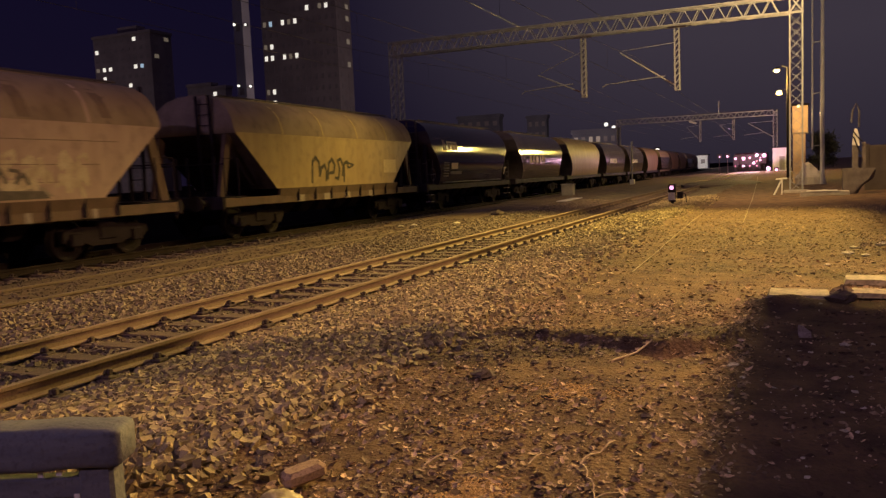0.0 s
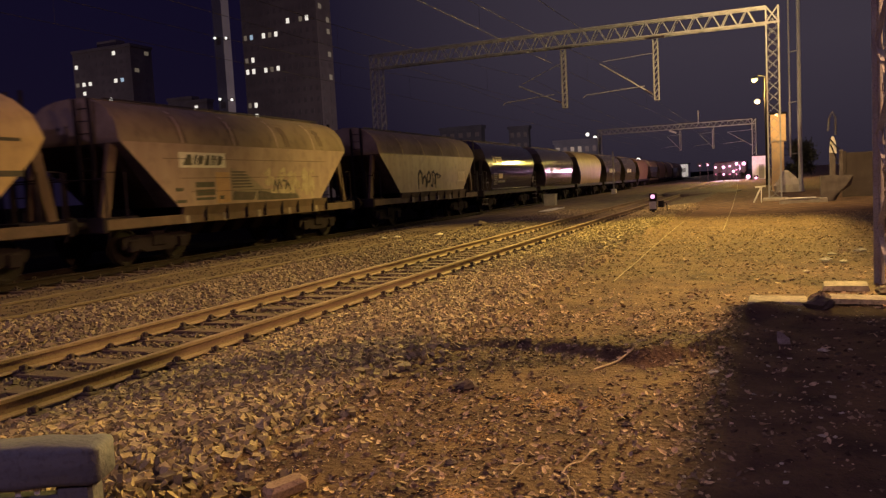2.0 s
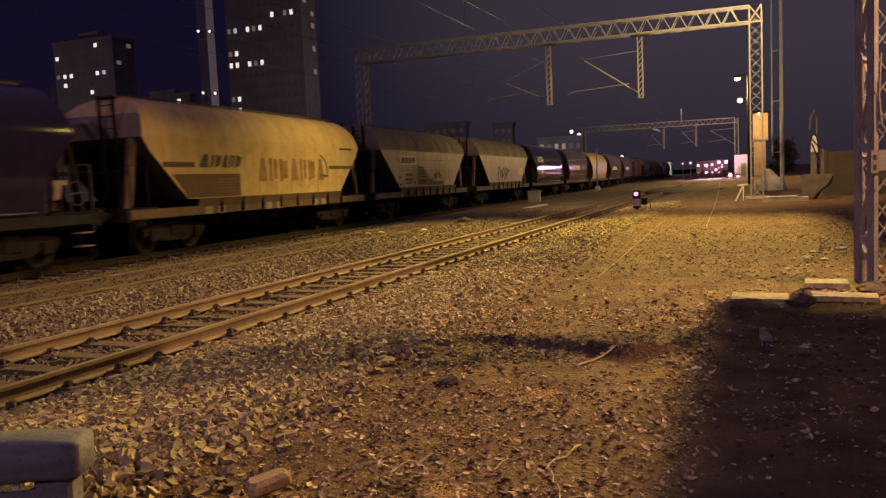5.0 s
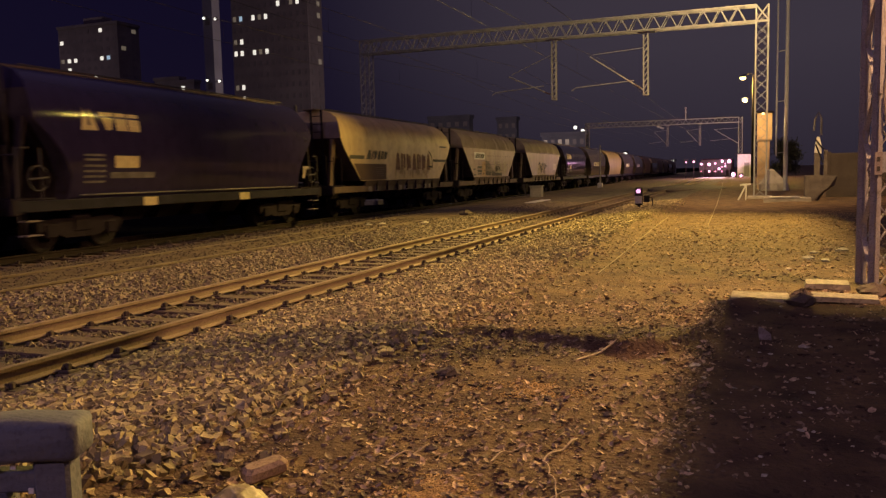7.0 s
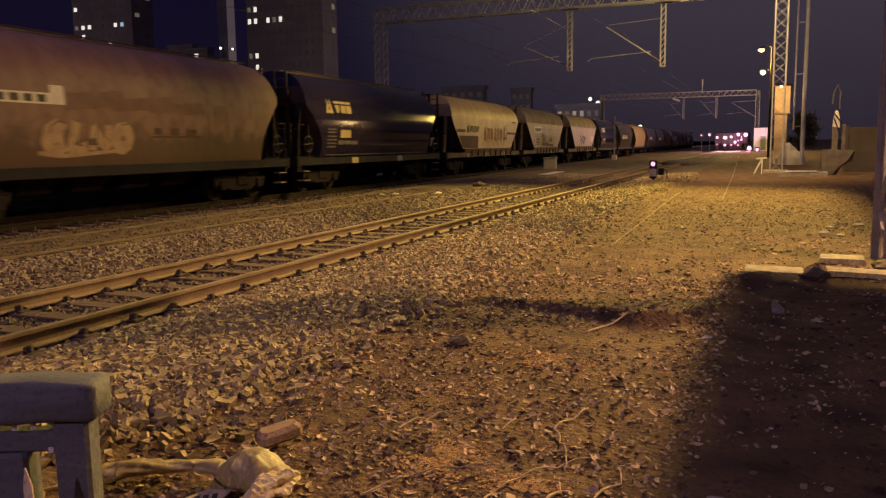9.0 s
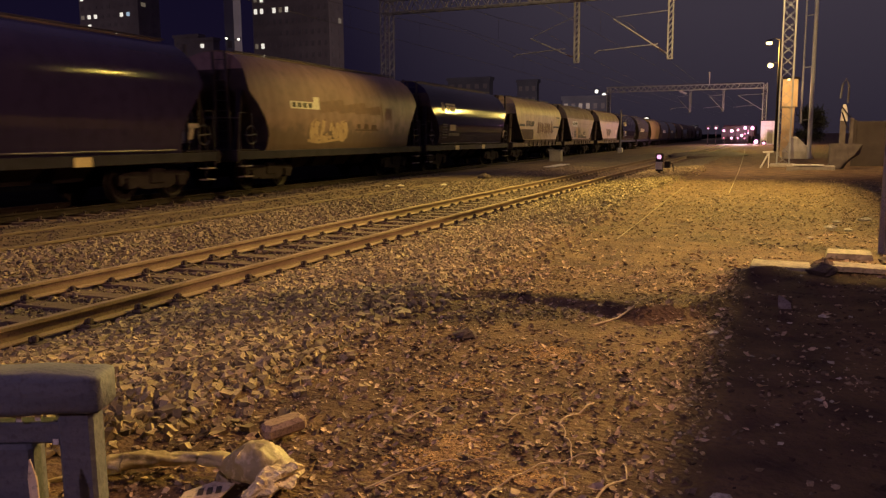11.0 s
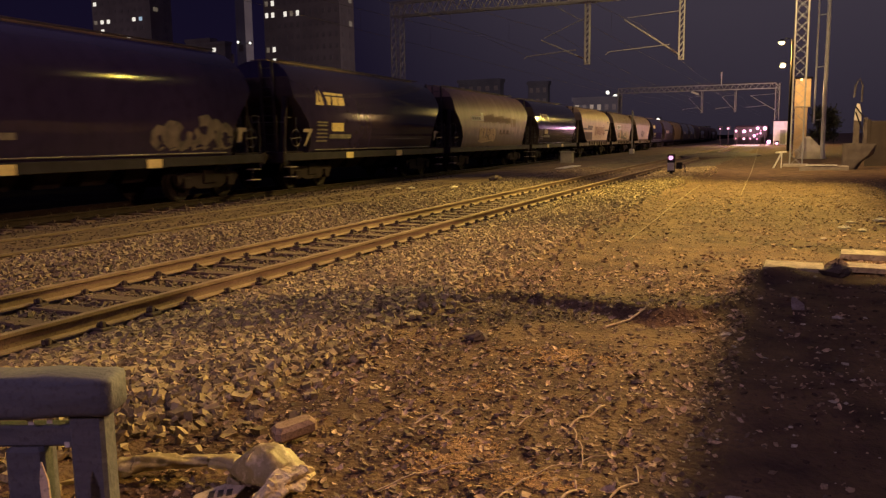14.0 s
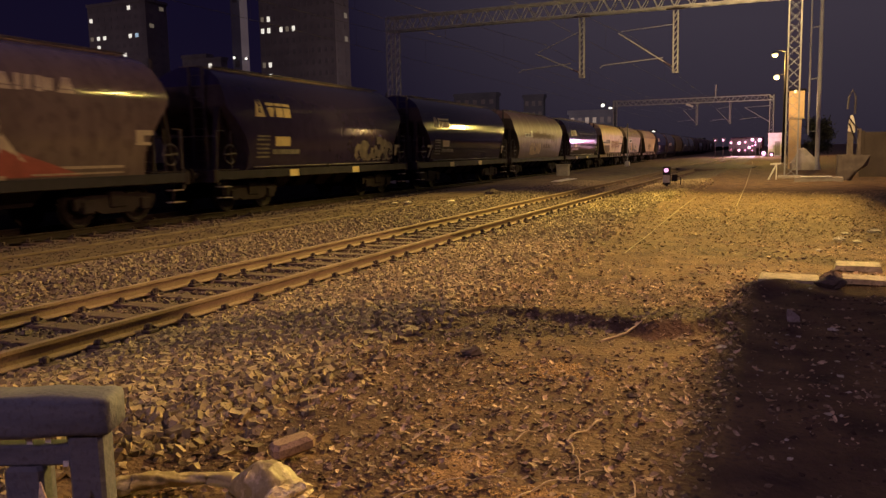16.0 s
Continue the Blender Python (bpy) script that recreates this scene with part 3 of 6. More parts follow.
def hopper_wagon(label, kind, paint, rear, front, marks=(), chutes=False, near=True):
    """A covered hopper wagon; rear and front are its body's ends along the train at 0 s."""
    L = front - rear
    w = thing("hopper_wagon", label, "freight wagon", group="wagons of the freight train")
    body = part("body", body_mesh(kind, L), PAINT[paint], w, smooth=False)
    body.data.polygons.foreach_set("use_smooth", [kind == "round" or p.center.z > 2.9 for p in body.data.polygons])
    body.data.set_sharp_from_angle(angle=radians(35))
    # The roof above the seam is browner than the sides.
    if kind == "flat":
        body.data.materials.append(ROOF)
        for p in body.data.polygons:
            if p.center.z > 2.97:
                p.material_index = 1
    # End faces are coloured by facing and height to hold the dark gap.
    body.data.materials.append(END_SHADE)
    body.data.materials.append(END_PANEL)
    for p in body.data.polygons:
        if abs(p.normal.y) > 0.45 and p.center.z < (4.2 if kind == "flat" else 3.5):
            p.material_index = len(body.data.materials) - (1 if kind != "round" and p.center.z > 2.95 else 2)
    prof = ROUND if kind == "round" else FLAT
    half = L / 2 + 0.55  # headstock
    for s in (-1, 1):
        m = M().box(s * 1.36 - 0.05, s * 1.36 + 0.05, -half, half, 0.92, 1.16, 0.01)
        part("solebar", m, SILL if kind != "round" else SLATE, w)
    part("centre_sill", M().box(-0.35, 0.35, -half, half, 0.84, 1.12), UNDER, w)
    for s in (-1, 1):
        y = s * half
        h = part("headstock", M().box(-1.42, 1.42, y - 0.08, y + 0.08, 0.86, 1.20, 0.015), UNDER, w)
        for q in (-1, 1):
            m = M().tube([(q * 0.875, y, 1.05), (q * 0.875, y + s * 0.45, 1.05)], 0.09, 10)
            m.tube([(q * 0.875, y + s * 0.45, 1.05), (q * 0.875, y + s * 0.50, 1.05)], 0.22, 14)
            part("buffer", m, DARKSTEEL, h)
        part("coupling", M().box(-0.05, 0.05, min(y, y + s * 0.6), max(y, y + s * 0.6), 0.93, 1.03, 0.01), DARKSTEEL, h)
        part("end_platform", M().box(-1.3, 1.3, min(y, y - s * 1.2), max(y, y - s * 1.2), 1.17, 1.21), UNDER, w)
        if near:
            m = M()
            for q in (-1.38, 1.38):
                m.tube([(q, y - s * 0.12, 0.75), (q, y - s * 0.12, 2.25), (q, y - s * 0.45, 2.25)], 0.022, 6)
                m.tube([(q, y - s * 0.75, 1.2), (q, y - s * 0.75, 2.25)], 0.022, 6)
            m.tube([(-1.38, y - s * 0.12, 2.1), (1.38, y - s * 0.12, 2.1)], 0.02, 6)
            # Near-black on flat wagons, so the gap between wagons stays dark.
            part("handrail", m, HANDRAIL if kind == "round" else UNDER, w)
            m = M()
            for q in (0.35, 0.78):
                m.bar((q, y - s * 0.5, 1.2), (q, y - s * 0.42, 4.0), 0.085, 0.04)
            for k in range(9):
                m.tube([(0.35, y - s * 0.48, 1.45 + k * 0.29), (0.78, y - s * 0.48, 1.45 + k * 0.29)], 0.014, 6)
            part("ladder", m, HANDRAIL if kind == "round" else UNDER, w)
            for q in (-0.3, 0.1, 1.0):
                part("end_post", M().box(q - 0.045, q + 0.045, y - s * 0.2 - 0.03, y - s * 0.2 + 0.03, 1.21, 2.3, 0.01), HANDRAIL if kind == "round" else UNDER, w)
            if kind == "round":
                m = M()
                ring = [(1.44, y - s * 0.62 + 0.26 * math.cos(k * math.pi / 9), 1.62 + 0.26 * math.sin(k * math.pi / 9)) for k in range(19)]
                m.tube(ring, 0.017, 6)
                m.bar((1.44, y - s * 0.62 - 0.25, 1.60), (1.44, y - s * 0.62 + 0.25, 1.64), 0.05, 0.03)
                m.tube([(1.2, y - s * 0.62, 1.62), (1.45, y - s * 0.62, 1.62)], 0.025, 6)
                part("brake_wheel", m, HANDRAIL, w)
                for q in (0.42, 0.72):
                    part("footstep", M().box(1.22, 1.46, y - s * 0.42 - 0.2, y - s * 0.42 + 0.2, q, q + 0.03, 0.006), DULLWHITE, w)
                    part("step_hanger", M().bar((1.44, y - s * 0.42 - 0.19, q), (1.44, y - s * 0.42 - 0.19, 0.95), 0.03), UNDER, w)
            for q in (-1.15, 1.15):
                part("end_strut", M().bar((q, y - s * 0.25, 1.2), (q, L / 2 * s - s * end_inset(kind, 2.9), 2.9), 0.10 if kind != "round" else 0.16, 0.26 if kind != "round" else 0.1), SILL if kind != "round" else UNDER, w)
        b = part("bogie", shared("bogie", bogie_mesh), None, w)
        b.location = (0, s * (L / 2 - 1.55), 0)
        for q in (-0.9, 0.9):
            ws = part("wheelset", shared("wheelset", wheelset_mesh), None, b)
            ws.location = (0, q, 0.46)
            if near:
                TURNING.append((ws, q))
    # hoppers under the body
    m = M()
    n = 4 if not chutes else 5
    lo = [-(L / 2 - 3.1) + (2 * (L / 2 - 3.1)) * k / n for k in range(n + 1)]
    for a, b in zip(lo, lo[1:]):
        m = M().loft([[(-1.25, a + 0.05, 1.38), (1.25, a + 0.05, 1.38), (1.25, b - 0.05, 1.38), (-1.25, b - 0.05, 1.38)],
                      [(-0.5, a + 0.3, 0.55), (0.5, a + 0.3, 0.55), (0.5, b - 0.3, 0.55), (-0.5, b - 0.3, 0.55)]])
        part("hopper_chute", m, UNDER, w)
    if chutes:
        ys = np.linspace(-(L / 2 - 2.1), L / 2 - 1.55, 9)
        for a, b in zip(ys, ys[1:]):
            m = M().loft([[(1.485, a + 0.02, 1.36), (1.485, b - 0.02, 1.36), (1.40, b - 0.02, 1.36), (1.40, a + 0.02, 1.36)],
                          [(1.36, a + 0.06, 0.96), (1.36, b - 0.06, 0.96), (1.28, b - 0.06, 0.96), (1.28, a + 0.06, 0.96)]])
            part("side_flap", m, SILL, w)
            part("flap_rib", M().box(1.36, 1.47, b - 0.03, b + 0.03, 0.95, 1.38), UNDER, w)
    # Pale tube added in place of a highlight along the lower edge.
    if paint == "blue":
        part("side_pipe", M().tube([(1.425, -L / 2 + 1.2, 1.24), (1.425, L / 2 - 1.2, 1.24)], 0.02, 6), mat("dull_highlight", (0.20, 0.18, 0.18), (0.05, 0.04, 0.05), 0.7, 0.4, 0.3), w)
    # roof walkway, hatch bar
    part("roof_walkway", M().box(-0.3, 0.3, -L / 2 + 0.3, L / 2 - 0.3, 4.062, 4.085), ROOF, w)
    part("hatch_bar", M().tube([(0.62, -L / 2 + 0.5, 4.06), (0.62, L / 2 - 0.5, 4.06)], 0.025, 6), HANDRAIL, w)
    if near and kind != "round":
        part("roof_seam", decal(prof, [rect(-L / 2 + 0.12, L / 2 - 0.12, 2.93, 2.97)], 0.02), PAINT[paint], w)
        for k in range(1, 5):
            y = -L / 2 + L * k / 5
            part("roof_rib", decal(prof, [rect(y - 0.05, y + 0.05, 2.98, 3.95)], 0.022), PAINT[paint], w)
    for nm, quads, material in marks:
        for piece in (quads if isinstance(quads[0][0], list) else [quads]):
            for k, quad in enumerate(piece):
                part(nm, decal(prof, [quad], 0.008 + 0.0004 * (k % 9)), material, w)
    MOVING.append((w, (rear + front) / 2))
    return w


SOOT = mat("tag_spray_dark", (0.045, 0.035, 0.025), (0.06, 0.05, 0.03), 6, 0.8, bump=0.0)
PALE = mat("tag_spray_pale", (0.62, 0.52, 0.36), (0.50, 0.40, 0.27), 4, 0.7, bump=0.0)
DULLPALE = mat("tag_spray_chalky", (0.34, 0.28, 0.22), (0.25, 0.20, 0.16), 4, 0.7, bump=0.0)
FADED = mat("tag_spray_faded", (0.44, 0.36, 0.24), (0.31, 0.235, 0.155), 4, 0.7, bump=0.0)
RED = mat("tag_spray_red", (0.22, 0.045, 0.04), (0.17, 0.04, 0.035), 3, 0.7, bump=0.0)


def emblem(c, z, h, r):
    """A three-cornered emblem and three plain blocks after it."""
    out = [[[(c - r, z), (c - r * 0.35, z), (c - 0.02, z + h * 0.55), (c - r * 0.35, z + h)], [(c + r * 0.35, z), (c + r, z), (c + r * 0.35, z + h), (c + 0.02, z + h * 0.55)],
            rect(c - r * 0.7, c + r * 0.7, z, z + h * 0.22)]]
    x, s = c + r + 0.12, 0.84
    out.append([[(x + 0.16 * s, z + 0.02), (x + 0.36 * s, z + 0.02), (x + 0.52 * s, z + h * 0.86), (x, z + h * 0.86)]])
    out.append([rect(x + 0.57 * s, x + 0.99 * s, z + 0.02, z + h * 0.86)])
    out.append([rect(x + 1.06 * s, x + 1.5 * s, z + 0.02, z + h * 0.86)])
    return out


def blue_marks(rear, front, tag=False, rear_mark=False):
    c = (rear + front) / 2
    a = rear - c
    out = [("emblem", emblem(a + 1.55, 2.68, 0.50, 0.25), GOLD),
           ("data_plate", [rect(a + 2.25, a + 3.05, 1.84, 2.12)], GOLD),
           ("small_print", [rect(a + 1.3, a + 1.95, z, z + 0.05) for z in (1.5, 1.62, 1.74, 1.86, 2.0, 2.1)] + [rect(a + 2.1, a + 3.6, 1.6, 1.74)], mat("pale_small_print", (0.17, 0.15, 0.135), (0.07, 0.06, 0.06), 5, 0.7)),
           ("corner_mark", [rect(front - c - 0.75, front - c - 0.35, 1.80, 1.91), [(front - c - 0.72, 1.50), (front - c - 0.56, 1.50), (front - c - 0.5, 1.80), (front - c - 0.72, 1.80)]], DULLWHITE)]
    if rear_mark:
        out.append(("corner_mark", [rect(a + 0.45, a + 0.98, 1.80, 1.91), [(a + 0.56, 1.36), (a + 0.68, 1.36), (a + 0.92, 1.80), (a + 0.77, 1.80)]], DULLWHITE))
    if tag:
        rnd = random.Random(4)
        q = []
        for k in range(7):
            y, r = a + 7.6 + k * 0.42, rnd.uniform(0.16, 0.3)
            z = 1.72 + rnd.uniform(-0.1, 0.16)
            q += stroke([(y + r * math.cos(i * 0.9 + k), z + r * math.sin(i * 0.9 + k)) for i in range(6)], rnd.uniform(0.10, 0.2))
            q += stroke([(y, 1.34), (y + rnd.uniform(0.1, 0.5), 1.40)], 0.05)
        out.append(("paint_tag", q, mat("tag_spray_dim", (0.13, 0.10, 0.10), (0.05, 0.04, 0.05), 3.5, 0.7, bump=0.0)))
    return out


def sill_plates(w, ys, size=0.26, material=GOLD):
    for y in ys:
        part("sill_plate", M().box(1.411, 1.424, y - size, y + size * 0.9, 0.92, 1.13), material, w)


def letters(y, z, h, widths, lean=0.1, gap=0.08):
    """A row of plain blocks in place of a firm's name, one list of quads for each."""
    out = []
    for k, wd in enumerate(widths):
        if k % 3 == 0:
            q = [[(y, z), (y + wd, z), (y + wd * 0.72 + lean, z + h), (y + wd * 0.28 + lean, z + h)]]
        elif k % 3 == 1:
            q = [rect(y, y + wd * 0.36, z, z + h, lean), rect(y + wd * 0.55, y + wd * 0.95, z + h * (0.05 + 0.04 * (k % 2)), z + h * 0.96, lean)]
        else:
            q = [rect(y, y + wd * 0.4, z, z + h * 0.97, lean), rect(y + wd * 0.4, y + wd * 0.9, z + h * 0.1, z + h * 0.88, lean)]
        y += wd + gap
        out.append(q)
    return out


def build_train():
    rnd = random.Random(11)
    # yellow wagon with a dark tag
    c = (17.95 + 29.85) / 2
    g = []
    for pts, wd in (([(-2.0, 1.5), (-1.95, 2.15), (-1.75, 2.3), (-1.55, 2.15), (-1.52, 1.7), (-1.42, 1.95), (-1.2, 2.05), (-1.08, 1.85), (-1.12, 1.55)], 0.09),
                    ([(-1.0, 1.6), (-0.92, 2.1), (-0.7, 2.25), (-0.52, 2.05), (-0.62, 1.8), (-0.86, 1.78)], 0.09), ([(-0.5, 1.62), (-0.3, 1.58), (-0.2, 1.9), (-0.32, 2.2), (-0.1, 2.26), (0.06, 2.0), (-0.02, 1.7)], 0.08),
                    ([(0.1, 1.5), (0.14, 2.1), (0.36, 2.16), (0.42, 1.95)], 0.09), ([(0.3, 2.14), (0.8, 2.05), (0.5, 1.96)], 0.06)):
        g += stroke(pts, wd)
    w = hopper_wagon("yellow covered hopper wagon with a dark spray tag", "flat", "yellow", 17.95, 29.85,
                     [("paint_tag", g, SOOT), ("data_plate", [rect(3.2, 4.3, 1.75, 2.25)], GOLD)], chutes=True)
    sill_plates(w, (-2.6, -1.0, 0.4, 2.2), 0.2, DULLWHITE)
    # cream wagon with a lettered board and a painted landscape of hills and tags
    hills = [[(-1.4, 1.44), (-0.2, 1.44), (-0.45, 2.12), (-1.38, 2.36)], [(-0.2, 1.44), (0.7, 1.44), (0.2, 1.75), (-0.45, 2.12)], [(0.7, 1.44), (2.3, 1.44), (1.9, 1.72), (0.2, 1.72)]]
    bars = [rect(-1.36, -0.35 - 0.06 * k, 1.80 + 0.085 * k, 1.84 + 0.085 * k) for k in range(6)]
    dark = [[(-1.38, 1.46), (-0.35, 1.43), (-0.2, 1.66), (-1.3, 1.70)], [(-0.15, 1.42), (0.85, 1.40), (0.6, 1.62), (-0.05, 1.70)], [(0.85, 1.40), (2.2, 1.40), (2.05, 1.55), (0.6, 1.60)]]
    dark += stroke([(0.75, 1.66), (0.85, 1.98), (0.98, 1.72), (1.08, 2.0), (1.2, 1.74)], 0.06) + stroke([(1.3, 1.98), (1.5, 1.95), (1.42, 1.72), (1.6, 1.9), (1.72, 1.7)], 0.06)
    pale = [[(-0.35, 1.46), (0.05, 1.42), (-0.05, 1.62), (-0.2, 1.70)]]
    for k in range(26):
        y, z = rnd.uniform(0.3, 3.3), rnd.uniform(1.62, 2.22)
        pale += stroke([(y, z), (y + rnd.uniform(0.08, 0.28), z + rnd.uniform(-0.05, 0.16)), (y + rnd.uniform(0.15, 0.35), z - rnd.uniform(0.02, 0.2))], rnd.uniform(0.06, 0.15))
    w = hopper_wagon("cream covered hopper wagon with painted board and faded tags", "flat", "cream", 3.9, 15.1,
                     [("name_board", [rect(-3.55, -1.6, 2.36, 2.76)], WHITE), ("data_plate", [rect(-2.95, -2.15, 1.84, 1.98), rect(-2.95, -2.15, 1.62, 1.78), rect(-2.95, -2.15, 1.5, 1.57)], INK),
                      ("small_plate", [rect(-3.75, -3.45, 1.75, 1.84), rect(-3.75, -3.35, 1.45, 1.53), rect(-1.95, -1.75, 1.5, 1.6)], INK), ("ochre_patch", [rect(-2.08, -1.46, 1.40, 2.24)], mat("ochre_patch", (0.44, 0.27, 0.13), (0.36, 0.22, 0.11), 3, 0.7, bump=0.0)),
                      ("painted_hill", hills, mat("tag_spray_moss", (0.20, 0.165, 0.125), (0.25, 0.20, 0.15), 3, 0.8, bump=0.0)), ("paint_tag", pale, FADED)], chutes=True)
    prof = FLAT
    for q in letters(-3.42, 2.42, 0.28, (0.36, 0.12, 0.22, 0.22, 0.22, 0.22), 0.1, 0.055):
        for quad in q:
            part("letter_block", decal(prof, [quad], 0.013), INK, w)
    for z in (1.72, 2.08, 2.58):
        part("side_seam", decal(prof, [rect(-4.6 + (2.95 - z) * 1.2, 4.6 - (2.95 - z) * 1.2, z, z + 0.014)], 0.009), SILL, w)
    for k, quad in enumerate(bars + dark):
        part("paint_tag", decal(prof, [quad], 0.014 + 0.0004 * (k % 9)), mat("tag_spray_grey", (0.10, 0.082, 0.065), (0.07, 0.058, 0.046), 5, 0.8, bump=0.0), w)
    for y, wd, z0 in ((-3.3, 0.30, 3.0), (-1.05, 0.36, 2.99), (1.75, 0.32, 3.02), (3.9, 0.28, 3.1)):
        for k, (dy, ww) in enumerate(((0.0, 1.0), (-0.06, 0.55), (0.1, 0.5))):
            part("roof_stain", decal(prof, [rect(y - wd * ww / 2 + dy, y + wd * ww / 2 + dy, z0 + 0.25 * k, 3.75 - 0.12 * k, -0.12)], 0.012 + 0.002 * k), mat("roof_soot", (0.115, 0.078, 0.052), (0.17, 0.118, 0.078), 3, 0.85, bump=0.0), w)
    sill_plates(w, (-3.3, -1.7, 0.0, 1.7, 3.4), 0.08, DULLWHITE)
    # ivory wagon with a dark band and tall worn lettering
    w = hopper_wagon("ivory-yellow covered hopper wagon with worn brown lettering", "bent", "ivory", -10.4, 1.8,
                     [("band", [rect(-5.4, -4.1, 2.20, 2.34), rect(3.6, 5.5, 2.16, 2.28)], INK), ("dark_panel", [[(-4.45, 1.38), (-2.0, 1.38), (-2.0, 2.02), (-5.05, 2.02)]], mat("dark_board", (0.10, 0.058, 0.04), (0.135, 0.082, 0.056), 3, 0.8)), ("board_print", [rect(-3.05, -2.15 - 0.1 * (k % 3), 1.52 + 0.085 * k, 1.55 + 0.085 * k) for k in range(5)], mat("faint_print", (0.19, 0.13, 0.10), (0.15, 0.10, 0.075), 6, 0.8)),
                      ("letter_block", letters(-1.0, 1.78, 0.72, (0.5, 0.5, 0.55, 0.5, 0.45, 0.5, 0.5), 0.0, 0.12), mat("worn_brown_lettering", (0.20, 0.10, 0.055), (0.32, 0.20, 0.10), 5, 0.8)),
                      ("letter_block", letters(-3.95, 2.2, 0.36, (0.45, 0.16, 0.26, 0.26, 0.28, 0.28), 0.14, 0.06), INK),
                      ("paint_drip", [rect(-1.0 + 0.23 * k, -0.93 + 0.23 * k + 0.05 * (k % 3), 1.40 + 0.11 * (k * 7 % 4), 1.775) for k in range(18)], mat("worn_drips", (0.36, 0.26, 0.125), (0.42, 0.32, 0.15), 4, 0.8)),
                      ("outline_sign", stroke([(3.0, 2.65), (3.35, 2.45), (3.5, 2.1), (3.45, 1.92)], 0.06) + stroke([(2.95, 1.95), (3.5, 1.9)], 0.07), INK),
                      ("roof_mark", [rect(4.5, 5.5, 2.86, 2.95)], INK)], chutes=True)
    sill_plates(w, (-3.5, -2.9, -0.4, 0.2, 2.6, 3.2), 0.17, DULLWHITE)
    w = hopper_wagon("dark blue round-sided hopper wagon with yellow emblem", "round", "blue", -24.2, -12.5, blue_marks(-24.2, -12.5))
    sill_plates(w, (-2.35, 1.75))
    g = []
    o = []
    for shape in ([(-2.30, 1.95), (-2.48, 2.02), (-2.68, 1.92), (-2.74, 1.70), (-2.62, 1.50), (-2.42, 1.48), (-2.28, 1.58)], [(-2.62, 1.74), (-2.36, 1.80)],
                  [(-1.95, 2.05), (-2.02, 1.78), (-2.06, 1.54), (-1.86, 1.50), (-1.66, 1.56)], [(-1.45, 1.55), (-1.42, 1.98), (-1.20, 1.68), (-1.02, 1.58), (-1.0, 2.0)],
                  [(-0.56 + 0.22 * math.cos(k * 0.7), 1.76 + 0.23 * math.sin(k * 0.7)) for k in range(10)]):
        g += stroke(shape, 0.17)
        o += stroke([(p + 0.08, q + 0.10) for p, q in shape[:4]], 0.035)
    g += stroke([(-2.9, 1.45), (-2.2, 1.38), (-0.4, 1.5)], 0.08)
    w = hopper_wagon("brown round-sided hopper wagon with a pale tag", "round", "brown", -38.2, -25.9,
                     [("paint_tag", g, mat("tag_spray_tan", (0.42, 0.30, 0.20), (0.32, 0.22, 0.145), 4, 0.7, bump=0.0)), ("tag_outline", [q2 for q2 in o], mat("tag_spray_umber", (0.12, 0.075, 0.05), (0.16, 0.10, 0.07), 4, 0.8, bump=0.0)), ("name_board", [rect(-4.0, -2.2, 2.45, 2.68), rect(-2.55, -2.2, 2.68, 2.85)], WHITE),
                      ("board_print", [rect(-3.9 + 0.33 * k, -3.68 + 0.33 * k, 2.49, 2.64) for k in range(4)], INK), ("faded_band", [rect(-2.15 + 0.42 * k, -1.73 + 0.42 * k, 2.36 + 0.03 * (k % 3), 2.72 + 0.05 * (k * 5 % 4) - 0.012 * k) for k in range(11)], mat("faded_umber_band", (0.15, 0.092, 0.07), (0.20, 0.125, 0.095), 2.5, 0.75, bump=0.0)),
                      ("dark_streak", [rect(2.62, 2.70, 2.1, 2.75, -0.05), rect(2.9, 3.5, 2.2, 2.66, 0.05)], mat("faded_umber_streak", (0.19, 0.118, 0.092), (0.225, 0.14, 0.108), 2.5, 0.75, bump=0.0)),
                      ("small_plate", [rect(0.5, 0.75, 1.86, 2.02), rect(1.1, 1.4, 1.84, 2.02), rect(1.7, 2.1, 1.82, 2.0), rect(0.42, 2.3, 1.78, 1.83)], mat("soot_brown_marks", (0.075, 0.048, 0.038), (0.12, 0.075, 0.058), 5, 0.8, bump=0.0))])
    w = hopper_wagon("dark blue round-sided hopper wagon with yellow emblem", "round", "blue", -52.1, -40.2, blue_marks(-52.1, -40.2, rear_mark=True))
    sill_plates(w, (-2.35, 1.75))
    w = hopper_wagon("dark blue round-sided hopper wagon with emblem and dim tag", "round", "blue", -65.7, -54.3, blue_marks(-65.7, -54.3, True))
    sill_plates(w, (-2.35, 1.75))
    g, r = [], []
    for k in range(6):
        y = 0.75 - k * 0.95
        g += [[(y - 0.42, 1.86), (y + 0.34, 1.80), (y + 0.42, 2.34), (y - 0.36, 2.40)]]
    g += [[(1.0, 1.72), (1.75, 1.50), (1.35, 1.86), (1.02, 2.28)]]
    r = [[(-5.2, 1.2), (0.2, 1.2), (0.0, 1.92), (-5.2, 1.85)], [(0.2, 1.2), (1.7, 1.2), (1.2, 1.80), (0.0, 1.92)], [(1.7, 1.2), (3.2, 1.2), (2.3, 1.48), (1.2, 1.80)]]
